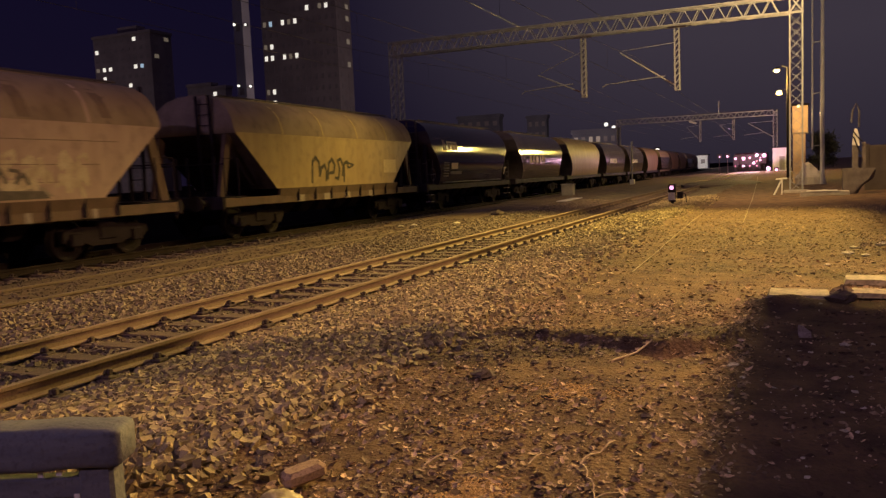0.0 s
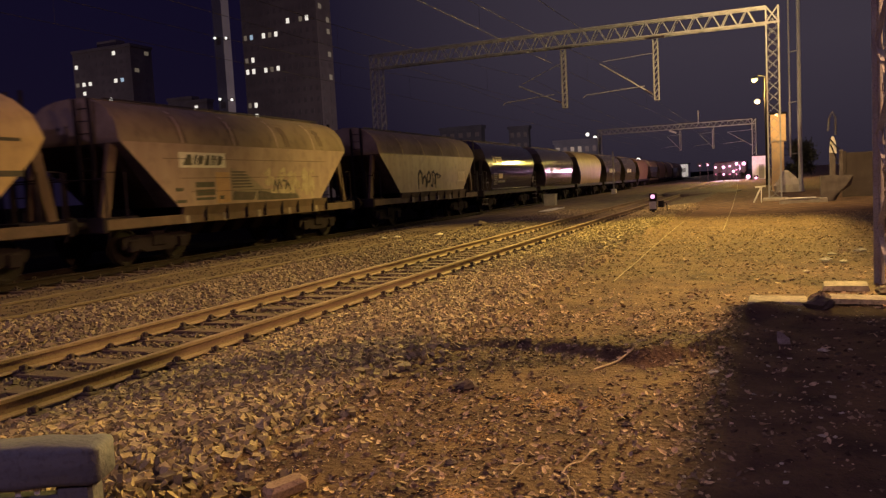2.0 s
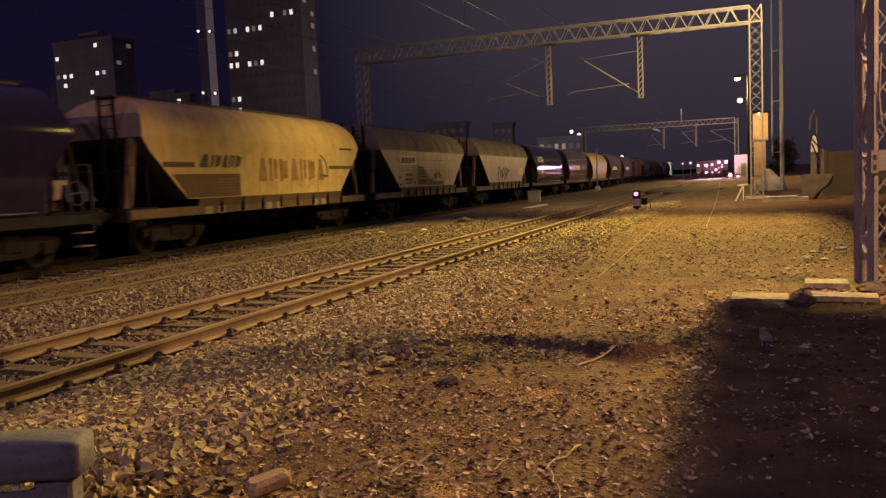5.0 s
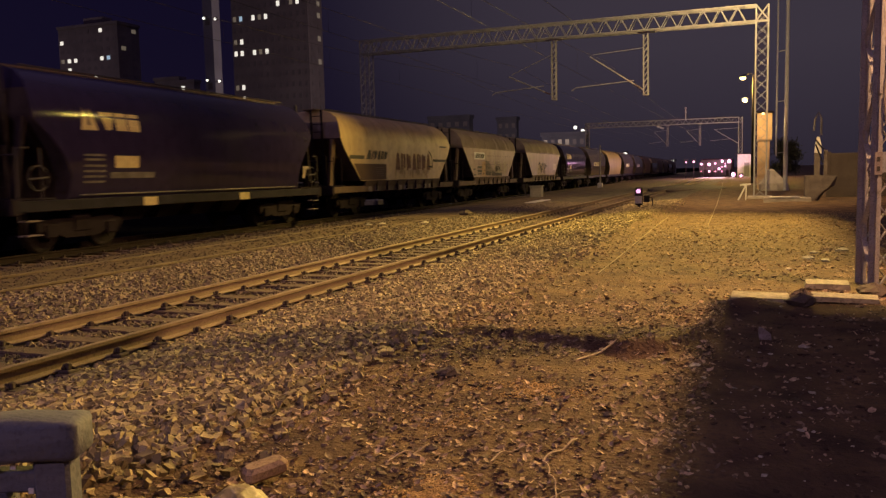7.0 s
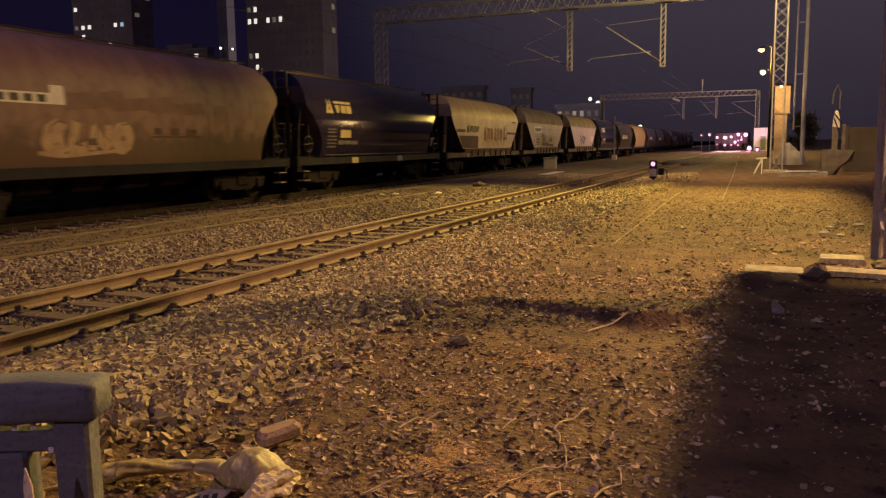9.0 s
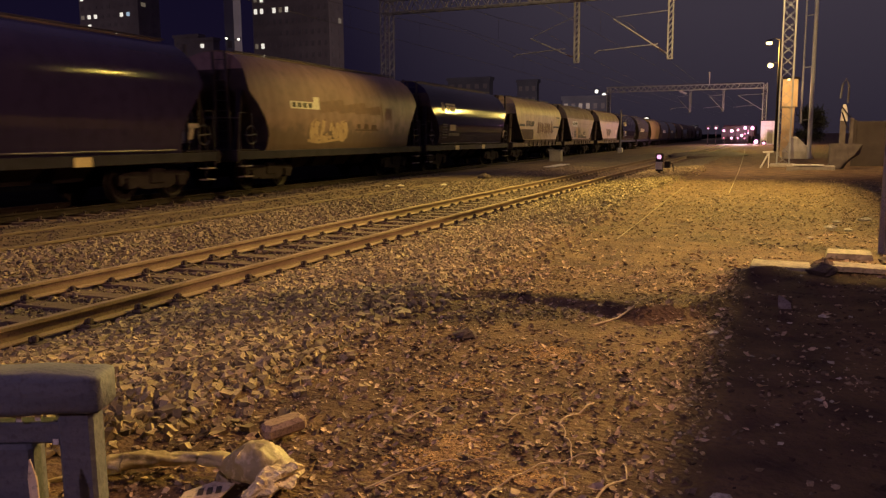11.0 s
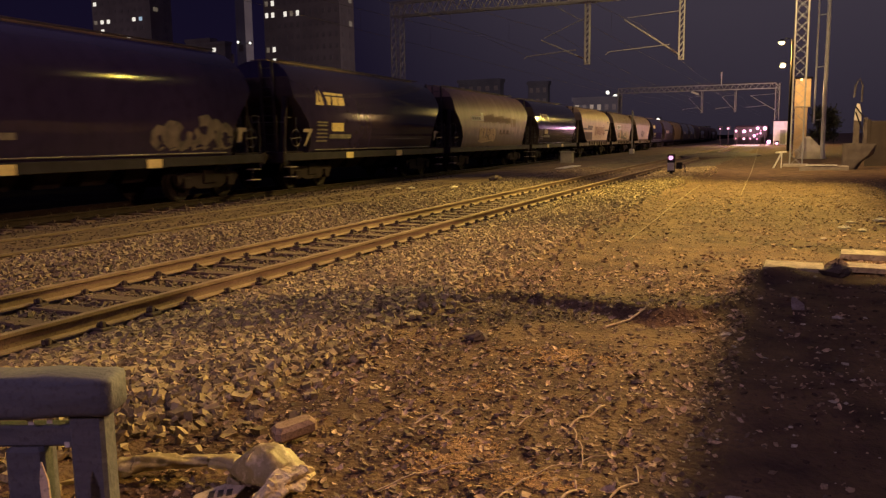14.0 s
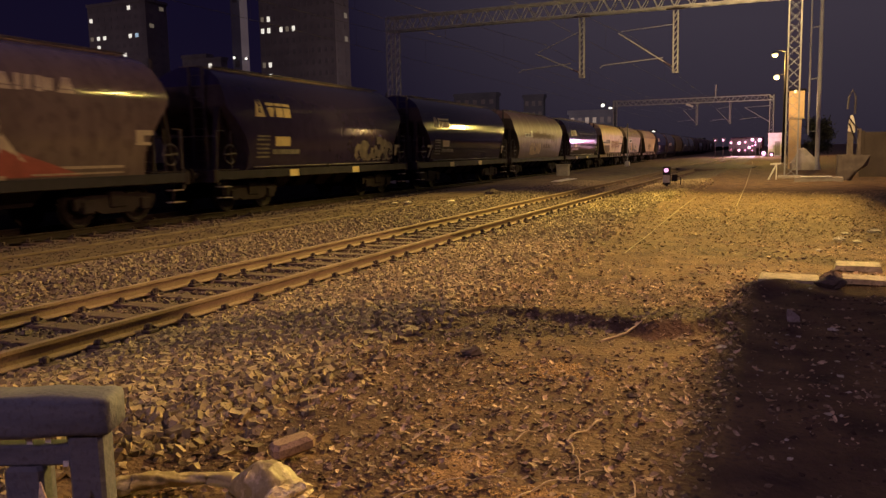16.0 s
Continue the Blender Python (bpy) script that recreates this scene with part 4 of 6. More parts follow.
    w = hopper_wagon("grey round-sided hopper wagon with white and red graffiti", "round", "grey", -80.0, -67.95,
                     [("paint_tag", g, DULLPALE), ("tag_outline", [rect(1.1 - 0.95 * k, 1.17 - 0.95 * k, 1.86, 2.42) for k in range(6)] + [rect(-4.4, 1.2, 2.40, 2.46)], SOOT), ("red_tag", r, RED), ("letter_block", letters(1.05, 2.92, 0.34, (0.5, 0.42, 0.5, 0.45), 0.1, 0.06), DULLPALE),
                      ("data_plate", [rect(4.75, 5.3, 2.08, 2.2), rect(4.75, 5.0, 1.92, 2.08), rect(4.75, 5.25, 1.85, 1.92)], DULLPALE), ("sill_plate", [rect(0.6, 1.3, 1.08, 1.25)], DULLPALE), ("side_rail", [rect(1.9, 4.4, 1.34, 1.40), rect(1.9, 4.4, 1.22, 1.26)], DULLWHITE)])
    w = hopper_wagon("dark blue round-sided hopper wagon with pale print", "round", "blue", 32.0, 42.95, blue_marks(32.0, 42.95))
    hopper_wagon("grey-brown round-sided hopper wagon with faded print", "round", "grey", 45.2, 56.3, [("letter_block", letters(-3.2, 2.1, 0.45, (0.6, 0.5, 0.6, 0.5, 0.6), 0, 0.2), PALE)], near=False)
    hopper_wagon("yellow round-sided hopper wagon", "round", "yellow", 58.5, 70.4, near=False)
    hopper_wagon("grey round-sided hopper wagon far along the train", "round", "grey", 72.6, 84.2, [("letter_block", letters(-3.2, 2.1, 0.45, (0.6, 0.5, 0.6, 0.5, 0.6), 0, 0.2), WHITE)], near=False)
    hopper_wagon("grey round-sided hopper wagon far along the train", "round", "grey", 86.5, 97.6, [("letter_block", letters(-3.2, 2.1, 0.45, (0.6, 0.5, 0.6, 0.5, 0.6), 0, 0.2), WHITE)], near=False)
    for k in range(6):
        a = 100.4 + k * 13.9
        hopper_wagon("rust-brown covered hopper wagon far along the train", "flat" if k % 3 == 1 else "round", ("rusty", "grey", "rusty")[k % 3], a, a + 11.4, near=False)


build_train()

# ---- far buildings ----
FACADE = mat("far_facade_plaster", (0.21, 0.17, 0.165), (0.15, 0.12, 0.12), 0.15, 0.9, bump=0)
SLAB_GREY = mat("far_slab_grey", (0.085, 0.08, 0.10), (0.065, 0.06, 0.08), 0.2, 0.9, bump=0)
DARK_PANE = mat("dark_window_pane", (0.165, 0.135, 0.135), (0.13, 0.105, 0.105), 1, 0.5, bump=0)
LIT_PANE = mat("lit_window_pane", (0.6, 0.6, 0.6), None, 1, 0.5, bump=0, emit=(1.0, 0.93, 0.80), power=0.85)
LIT_BLUE = mat("lit_window_cool", (0.6, 0.6, 0.7), None, 1, 0.5, bump=0, emit=(0.55, 0.8, 1.0), power=0.45)
LIT_DIM = mat("lit_window_dim", (0.4, 0.35, 0.3), None, 1, 0.5, bump=0, emit=(1.0, 0.8, 0.55), power=0.10)


def tower_block(name, label, x0, x1, y, depth, z1, floors, cols, lit, facade, category="apartment building", z0=-0.2, roof=True, low=1.0, side=(), side_cols=2):
    """A slab block: wall, roof edge, and every window as a pane of its own; lit gives (column, floor, material), side the same for the gable."""
    b = thing(name, label, category, pose(0, y, 0))
    part("wall", M().box(x0, x1, 0, depth, z0, z1), facade, b)
    part("roof", M().box(x0 - 0.3, x1 + 0.3, -0.3, depth + 0.3, z1, z1 + 0.9), facade, b)
    if roof:
        part("lift_house", M().box((x0 * 2 + x1) / 3, (x0 + 2 * x1) / 3, depth * 0.3, depth * 0.7, z1 + 0.9, z1 + 3.4), facade, b)
    fh, cw, sw = (z1 - 1.0) / floors, (x1 - x0) / cols, depth / side_cols
    lights, gable, meshes = {(c, f): m for c, f, m in lit}, {(c, f): m for c, f, m in side}, {}
    for f in range(floors):
        z = low + (f + 0.5) * fh
        for c in range(cols):
            m = lights.get((c, f), DARK_PANE)
            if (m, 0) not in meshes:
                meshes[m, 0] = M().box(-cw * 0.24, cw * 0.24, -0.06, 0.04, -0.6, 0.6).mesh("window", m)
            part("window", meshes[m, 0], None, b).location = (x0 + (c + 0.5) * cw, 0, z)
        for c in range(side_cols if side else 0):
            m = gable.get((c, f), DARK_PANE)
            if (m, 1) not in meshes:
                meshes[m, 1] = M().box(-0.04, 0.06, -sw * 0.2, sw * 0.2, -0.6, 0.6).mesh("window", m)
            part("window", meshes[m, 1], None, b).location = (x1, (c + 0.5) * sw, z)
    return b


W1, W2, W3 = LIT_PANE, LIT_BLUE, LIT_DIM
tower_block("apartment_tower", "tall dark apartment tower with a few lit windows", -121.3, -99.7, 170, 6.8, 62, 22, 12,
            [(1, 14, W2), (0, 14, W3), (3, 14, W1), (4, 14, W3), (5, 14, W1), (7, 15, W1), (10, 15, W1), (9, 15, W3), (9, 17, W1), (10, 17, W1), (0, 11, W1), (1, 11, W1), (3, 11, W1), (4, 11, W3), (5, 11, W1), (1, 12, W1), (0, 12, W3), (1, 8, W1), (1, 7, W1), (0, 8, W3)], FACADE,
            side=[(0, 17, W3), (0, 16, W3), (1, 15, W3), (1, 14, W3), (1, 12, W3), (1, 10, W3)], low=0.2)
tower_block("apartment_block", "dark apartment block with scattered lit windows", -209.3, -185.2, 200, 9.5, 50, 17, 9,
            [(6, 16, W1), (0, 15, W1), (1, 13, W1), (2, 13, W1), (0, 13, W3), (1, 12, W1), (6, 13, W1), (7, 13, W2), (5, 11, W1)], FACADE, side=[(0, 14, W3), (1, 16, W3)])
tower_block("low_block", "low dark building between the towers", -177.0, -167.6, 206, 3, 32.5, 10, 3, [], FACADE, roof=False)
tower_block("low_block", "low dim building with a lamp on its wall", -166.9, -158.8, 202, 3, 30.6, 10, 3, [(1, 9, W1)], FACADE, roof=False)
tower_block("chimney_slab", "slim dark tower with small aviation lamps", -91.7, -89.7, 120, 2.2, 46, 4, 1, [], mat("pale_tower_concrete", (0.30, 0.28, 0.32), (0.24, 0.22, 0.26), 0.2, 0.9, bump=0), "tower", roof=False)
tower_block("flat_hall", "dim flat-roofed hall beyond the train", -81.6, -70.0, 200, 3, 15.7, 5, 5, [], SLAB_GREY, "hall", roof=False)
tower_block("small_block", "dim plaster block beyond the train", -62.4, -57.2, 200, 2, 14.6, 5, 3, [], SLAB_GREY, "building", roof=False)
tower_block("station_hall", "low hall with floodlights on its roof", -45.5, -35.5, 180, 3, 9.2, 3, 6, [(0, 2, W3), (2, 2, W3), (3, 2, W3)], SLAB_GREY, "hall", roof=False)


def beacon(label, x, y, z, r, material, category="lamp", foot=0.0):
    b = thing("beacon", label, category, pose(x, y, z), "distant lamps")
    part("bulb", M().ball((0, 0, 0), r, r, r, 10, 6), material, b)
    if foot:
        part("pole", M().tube([(0, 0.3, -foot), (0, 0.3, 0)], 0.08, 6), DARKSTEEL, b)
    part("housing", M().box(-r * 1.2, r * 1.2, 0.1, 0.1 + r, -r, r * 1.4), DARKSTEEL, b)
    return b


GLOW_WHITE = mat("lamp_glow_white", (0.9, 0.9, 0.9), None, 1, 0.5, bump=0, emit=(1.0, 0.95, 0.85), power=1.5)
GLOW_PINK = mat("lamp_glow_pink", (0.9, 0.5, 0.6), None, 1, 0.5, bump=0, emit=(1.0, 0.16, 0.42), power=0.9)
GLOW_PALE_PINK = mat("lamp_glow_pale_pink", (0.9, 0.6, 0.8), None, 1, 0.5, bump=0, emit=(1.0, 0.45, 0.80), power=1.5)
GLOW_SODIUM = mat("lamp_glow_sodium", (0.9, 0.7, 0.3), None, 1, 0.5, bump=0, emit=(1.0, 0.80, 0.42), power=2.6)
for x, z in ((-91.2, 29.7), (-88.8, 29.4), (-91.1, 18.9), (-88.5, 18.6)):
    lamp = beacon("small white lamp on the slim tower", x, 119.6, z, 0.24, GLOW_WHITE)
    part("arm", M().bar((0, 0.2, 0), (-89.8 - x if x > -89.8 else 0, 0.5, 0), 0.1), DARKSTEEL, lamp)
for x, z in ((-37.9, 11.0), (-36.2, 10.2)):
    beacon("white floodlight on the hall roof", x, 180.5, z, 0.42, GLOW_WHITE, foot=z - 9.9)
beacon("white yard lamp far behind the train", -22.3, 150.0, 4.1, 0.42, GLOW_WHITE, foot=4.4)


# ---- street lamps ----
def lamp_post(label, x, y, z_lamp, reach, glow, pole_r=0.09, pole_x=None, base=-0.2, bulb=0.2):
    p = thing("yard_lamp", label, "street lamp", pose(x, y, 0), "yard lamps")
    px = reach
    part("pole", M().tube([(px, 0, base), (px, 0, z_lamp + 0.15)], pole_r, 10, pole_r * 0.7), DARKSTEEL if bulb > 0.25 else GALV, p)
    part("arm", M().tube([(px, 0, z_lamp + 0.15), (px * 0.5, 0, z_lamp + 0.32), (0, 0, z_lamp + 0.2)], 0.035, 8), DARKSTEEL if bulb > 0.25 else GALV, p)
    part("shade", M().loft([[(math.cos(a) * r, math.sin(a) * r, z_lamp + dz) for a in [k * math.pi / 6 for k in range(12)]] for r, dz in ((0.26, 0.06), (0.22, 0.16), (0.08, 0.24))]), DARKSTEEL if bulb > 0.25 else GALV, p)
    part("bulb", M().ball((0, 0, z_lamp + 0.0), bulb, bulb, bulb * 0.8, 12, 8), glow, p)
    return p


lamp_post("tall steel yard lamp pole with a long arm", -0.6, 32.4, 13.05, 5.2, GLOW_SODIUM, 0.11, bulb=0.14)
lamp_post("dark lamp pole with a glowing sodium head", -1.15, 78.0, 9.45, 0.9, GLOW_SODIUM, 0.13, bulb=0.26)
lamp_post("dark lamp pole with a glowing sodium head", -1.30, 106.0, 9.6, 1.0, GLOW_SODIUM, 0.13, bulb=0.33)

# Pole added to carry the unseen fill lamp behind the camera.
lamp_post("unseen lamp pole added behind the camera", -6.0, -22.0, 14.3, -0.7, GLOW_WHITE, 0.08, bulb=0.14)

# ---- near mast at the edge of the yard ----
mast = thing("lattice_mast", "rusty lattice mast with worn paint beside a slab", "railway mast", pose(1.437, 11.6, 0, 0, 0, 14))
OLDPAINT = mat("old_mast_paint", (0.36, 0.335, 0.31), (0.25, 0.215, 0.19), 2.5, 0.75, 0.0, bump=0.3)
lattice_mast(mast, 0.0, 0.42, 0.0, 0.42, -0.15, 9.2, OLDPAINT, 0.615, 0.135, 0.05, sides=False)
for x in (0.0, 0.42):
    for k in range(14):
        z = 0.05 + 0.615 * k
        a, b = (x, 0.0, z), (x, 0.42, z + 0.615)
        if k % 2:
            a, b = (x, 0.42, z), (x, 0.0, z + 0.615)
        part("brace", M().bar(a, b, 0.07, 0.014), OLDPAINT, mast)
        part("gusset", M().box(x - 0.02, x + 0.02, b[1] - 0.09, b[1] + 0.05, b[2] - 0.10, b[2] + 0.06, 0.004), OLDPAINT, mast)
plate = part("notice_plate", M().box(-0.05, 0.042, -0.084, -0.072, 1.39, 1.68), DULLWHITE, mast, "pale plate with worn dark marks")
part("printed_bar", M().box(-0.025, 0.015, -0.088, -0.085, 1.44, 1.50), SOOT, plate)
part("printed_bar", M().box(-0.025, 0.015, -0.088, -0.085, 1.56, 1.62), SOOT, plate)
part("notice_plate", M().box(0.06, 0.15, -0.03, -0.018, 1.42, 1.68), GALV, mast, "bare grey plate")
part("cable", M().tube([(0.02, 0.10, 2.62), (-0.03, 0.16, 2.55), (-0.03, 0.18, 2.46), (0.02, 0.16, 2.40)], 0.012, 6), DULLWHITE, mast, "pale loop of cable")
part("cable", M().tube([(-0.02, 0.10, 1.55), (-0.05, 0.14, 1.46), (-0.03, 0.14, 1.36), (0.03, 0.10, 1.30)], 0.012, 6), DULLWHITE, mast, "pale loop of cable")
part("cable", M().tube([(0.10, 0.0, 2.9), (0.07, -0.02, 2.35), (0.10, -0.03, 2.0), (0.18, -0.03, 1.88), (0.3, -0.02, 1.9)], 0.014, 6), DULLWHITE, mast, "pale loop of cable")

# ---- dwarf signal ----
sig = thing("dwarf_signal", "low dark shunting signal with white plate, lamp lit", "railway signal", pose(-4.42, 33.4, -0.08))
part("post", M().tube([(0, 0, -0.15), (0, 0, 0.12)], 0.06, 8), DARKSTEEL, sig)
part("case", M().box(-0.14, 0.14, -0.14, 0.16, 0.12, 0.84, 0.03), DARKSTEEL, sig)
part("number_plate", M().box(-0.135, 0.135, -0.165, -0.145, 0.20, 0.50), WHITE, sig, "white plate")
part("lens", M().ball((0, -0.16, 0.70), 0.09, 0.05, 0.09, 12, 6), GLOW_PALE_PINK, sig, "glowing pinkish lens")
part("hood", M().box(-0.13, 0.13, -0.26, -0.14, 0.78, 0.81, 0.01), DARKSTEEL, sig)
part("side_box", M().box(0.2, 0.42, -0.1, 0.12, 0.25, 0.52, 0.02), DARKSTEEL, sig)
part("cable", M().tube([(0.42, 0, 0.45), (0.52, 0, 0.42), (0.55, 0, 0.1), (0.55, 0, -0.1)], 0.02, 6), DARKSTEEL, sig)

# ---- unseen shed and flue, added to cast the near shade, with a lamp post ----
shed = thing("shed", "plain shed with a flue, unseen, added to cast the near shade", "building", pose(0, 0, 0))
part("wall", M().box(1.86, 4.2, -6.0, 10.15, -0.2, 3.0), CONCRETE, shed)
part("roof", M().box(1.83, 4.3, -6.1, 10.17, 3.0, 3.12), DARKSTEEL, shed)
# Thick flue added for its shadow streak across the ballast.
part("flue", M().tube([(2.25, 9.09, 3.0), (2.25, 9.09, 5.75)], 0.25, 14), GALV, shed)
lamp_post("steel lamp pole behind the shed", 4.9, 10.25, 7.55, 0.8, GLOW_SODIUM, 0.09, bulb=0.14)

# Unseen plates added to keep yard light off lane, train and shaded ground.
shield = thing("yard_light_blocker", "unseen dark plates added to cut off the yard lamp light", "lamp shield", pose(-0.6, 32.4, 12.8))
part("plate", M().loft([[(0.30, -3.1, 0.2), (0.31, -3.1, 0.2), (0.31, 0.347, 0.2), (0.30, 0.347, 0.2)], [(0.0094, -3.1, -1.2), (0.0194, -3.1, -1.2), (0.0194, -2.08, -1.2), (0.0094, -2.08, -1.2)]]), DARKSTEEL, shield)
part("side_plate", M().box(-0.105, -0.10, -0.6, -0.065, -0.102, 0.22), DARKSTEEL, shield)
part("wing_plate", M().loft([[(0.19, 0.36, 0.2), (0.20, 0.36, 0.2), (0.20, 0.6, 0.2), (0.19, 0.6, 0.2)], [(0.095, -0.86, -0.5), (0.105, -0.86, -0.5), (0.105, 0.4, -0.5), (0.095, 0.4, -0.5)]]), DARKSTEEL, shield)
part("arm", M().bar((-0.1, -0.12, 0.23), (0.3, -0.12, 0.23), 0.03), DARKSTEEL, shield)
part("bracket", M().bar((0.25, -3.1, 0.22), (0.25, 1.2, 0.22), 0.05), DARKSTEEL, shield)

# ---- overhead wires ----


def wire_run(label, x, z, sag, slope=0.0):
    t = thing("overhead_wire", label, "overhead wire", group="overhead wires")
    spans = (-14.0, 42.3, 132.0, 230.0)
    for nm, zz, s, r in (("contact_wire", z, 0.0, 0.007), ("messenger_wire", z + 1.35, sag, 0.008)):
        pts = []
        for a, b in zip(spans, spans[1:]):
            for k in range(10):
                u = k / 10
                pts.append((x + slope * (a + (b - a) * u - 42), a + (b - a) * u, zz - 4 * s * u * (1 - u)))
        part(nm, M().tube(pts, r, 5), COPPER, t)
    for a, b in zip(spans, spans[1:]):
        for k in range(1, 8):
            u = k / 8
            part("dropper", M().tube([(x + slope * (a + (b - a) * u - 42), a + (b - a) * u, z), (x + slope * (a + (b - a) * u - 42), a + (b - a) * u, z + 1.35 - 4 * sag * u * (1 - u))], 0.004, 4), COPPER, t)
    return t


wire_run("overhead line wire above the near track", -7.3, 5.75, 0.75)
wire_run("overhead line wire above the middle track", -12.0, 5.75, 0.75, -0.012)
wire_run("overhead line wire above the freight train", -16.0, 5.75, 0.75, -0.027)
feeder = thing("feeder_cable", "slack feeder cable strung between the portals", "cable")
part("cable", M().tube([(-9.0, -14, 10.6), (-9.0, 0, 9.6), (-9.0, 14, 9.1), (-9.0, 28, 9.1), (-9.0, 42.3, 9.3)], 0.012, 5), COPPER, feeder)

# ---- concrete block with posts, wall, hut ----
OLDCRETE = mat("sooty_concrete", (0.17, 0.135, 0.11), (0.10, 0.08, 0.068), 3, 0.9, bump=0.4)
DULLPIPE = mat("dull_pipe", (0.10, 0.09, 0.09), (0.07, 0.06, 0.06), 4, 0.7)
block = thing("concrete_block", "chipped concrete block with an old post on it", "concrete block", pose(2.05, 38.5, -0.1))
m = M()
m.loft([[(0, 0, 0), (0.25, 0, 0), (0.42, 0.05, 0), (0.55, 0.45, 0), (0.55, 1.1, 0), (0, 1.1, 0)],
        [(0, 0, 0.35), (0.35, 0, 0.34), (0.62, 0.02, 0.36), (0.78, 0.4, 0.4), (0.78, 1.1, 0.4), (0, 1.1, 0.35)],
        [(0, 0, 0.62), (0.45, 0, 0.6), (0.95, 0, 0.66), (1.18, 0.2, 0.7), (1.18, 1.1, 0.7), (0, 1.1, 0.62)],
        [(0.02, 0, 1.15), (0.4, 0, 1.17), (0.9, 0, 1.14), (1.25, 0, 1.13), (1.25, 1.1, 1.13), (0.02, 1.1, 1.15)]])
part("base", m, OLDCRETE, block)
part("post", M().box(0.36, 0.60, 0.3, 0.5, 1.13, 2.15, 0.02), OLDCRETE, block)
part("post", M().box(0.74, 0.90, 0.4, 0.6, 1.13, 2.25, 0.02), OLDCRETE, block)
part("cap", M().loft([[(0.36, 0.28, 2.15), (0.64, 0.28, 2.1), (0.64, 0.5, 2.1), (0.36, 0.5, 2.15)], [(0.40, 0.3, 2.6), (0.62, 0.3, 2.55), (0.62, 0.48, 2.55), (0.40, 0.48, 2.6)],
                       [(0.46, 0.33, 2.85), (0.55, 0.33, 2.82), (0.55, 0.42, 2.82), (0.46, 0.42, 2.85)]]), WHITE, block, "pale peaked cap")
part("strap", M().tube([(0.38, 0.26, 2.75), (0.66, 0.26, 2.35), (0.74, 0.3, 2.3)], 0.03, 6), DARKSTEEL, block)
part("strap", M().tube([(0.40, 0.26, 2.5), (0.70, 0.27, 1.7)], 0.03, 6), DARKSTEEL, block)
part("bent_pipe", M().tube([(0.32, 0.3, 3.1), (0.36, 0.3, 3.6), (0.5, 0.3, 3.9), (0.62, 0.35, 3.6), (0.62, 0.4, 2.9)], 0.04, 8), DULLPIPE, block)

yard_wall = thing("yard_wall", "dark brown weathered yard wall", "wall", pose(3.3, 43.0, -0.3))
part("panel", M().box(0, 9, 0, 0.2, 0, 2.35, 0.02), mat("dark_brown_wall", (0.075, 0.055, 0.045), (0.05, 0.037, 0.03), 1.2, 0.9), yard_wall)
for k in range(7):
    part("pier", M().box(k * 1.45 - 0.1, k * 1.45 + 0.1, -0.06, -0.005, 0, 2.42, 0.01), mat("dark_brown_wall", (0, 0, 0)), yard_wall)

ORANGE = mat("orange_plaster", (0.60, 0.44, 0.26), (0.48, 0.34, 0.19), 1.4, 0.9)
hut = thing("signal_hut", "narrow orange-plastered railway hut lit by its lamp", "hut", pose(0, 58.0, 0))
part("wall", M().box(0.12, 0.88, 0, 2.0, -0.1, 3.2, 0.01), ORANGE, hut)
part("upper_wall", M().box(0.08, 1.02, -0.08, 2.1, 3.26, 5.0, 0.01), ORANGE, hut)
part("ledge", M().box(0.04, 1.06, -0.12, 2.14, 3.2, 3.26), CONCRETE, hut)
part("roof", M().loft([[(0.0, -0.2, 5.0), (1.12, -0.2, 5.0), (1.12, 2.2, 5.0), (0.0, 2.2, 5.0)], [(0.05, -0.1, 5.14), (1.06, -0.1, 5.14), (1.06, 2.1, 5.14), (0.05, 2.1, 5.14)]]), DARKSTEEL, hut)
part("lamp", M().ball((0.45, -0.3, 4.95), 0.09, 0.09, 0.09, 10, 6), GLOW_SODIUM, hut, "small glowing wall lamp")
part("lamp_arm", M().tube([(0.45, -0.3, 5.0), (0.45, -0.05, 5.05)], 0.02, 6), DARKSTEEL, hut)
heap = thing("tarpaulin_heap", "pale tarpaulin over a heap behind the portal", "tarpaulin", pose(1.15, 55.5, -0.1))
m = M()
rnd = random.Random(3)
m.loft([[(0.55 * r * math.cos(a) * rnd.uniform(0.7, 1.25) - 0.15 * z, 0.5 * r * math.sin(a), z + rnd.uniform(-0.05, 0.05)) for a in [k * math.pi / 7 for k in range(14)]] for r, z in ((1.5, 0.0), (1.45, 0.45), (1.15, 0.75), (0.8, 0.95), (0.45, 1.3), (0.12, 1.4))])
part("cover", m, mat("pale_tarpaulin", (0.62, 0.56, 0.42), (0.5, 0.44, 0.33), 3, 0.6), heap)
pole = thing("twin_pole", "pale grey steel pole with a thin conduit strapped beside it", "pole", pose(1.77, 55.0, -0.1))
part("pole", M().tube([(0, 0, 0), (0, 0, 9), (0, 0, 17)], 0.13, 12, 0.09), mat("pale_zinc_paint", (0.70, 0.68, 0.67), (0.56, 0.54, 0.53), 1.5, 0.6, 0.1), pole)
part("conduit", M().tube([(-0.56, 0, 2.2), (-0.56, 0, 17)], 0.05, 8), mat("pale_zinc_paint", (0, 0, 0)), pole)
for z in (2.4, 5.6, 8.7, 12.0, 15.0):
    part("bracket", M().bar((-0.56, 0, z), (0, 0, z + 0.05), 0.06), GALV, pole)

# ---- dark trees behind the yard ----
LEAFDARK = mat("dark_foliage", (0.045, 0.05, 0.03), (0.028, 0.03, 0.02), 3, 0.8, per_piece=0.5)
BARK = mat("dark_bark", (0.06, 0.045, 0.035), (0.04, 0.03, 0.024), 5, 0.9)


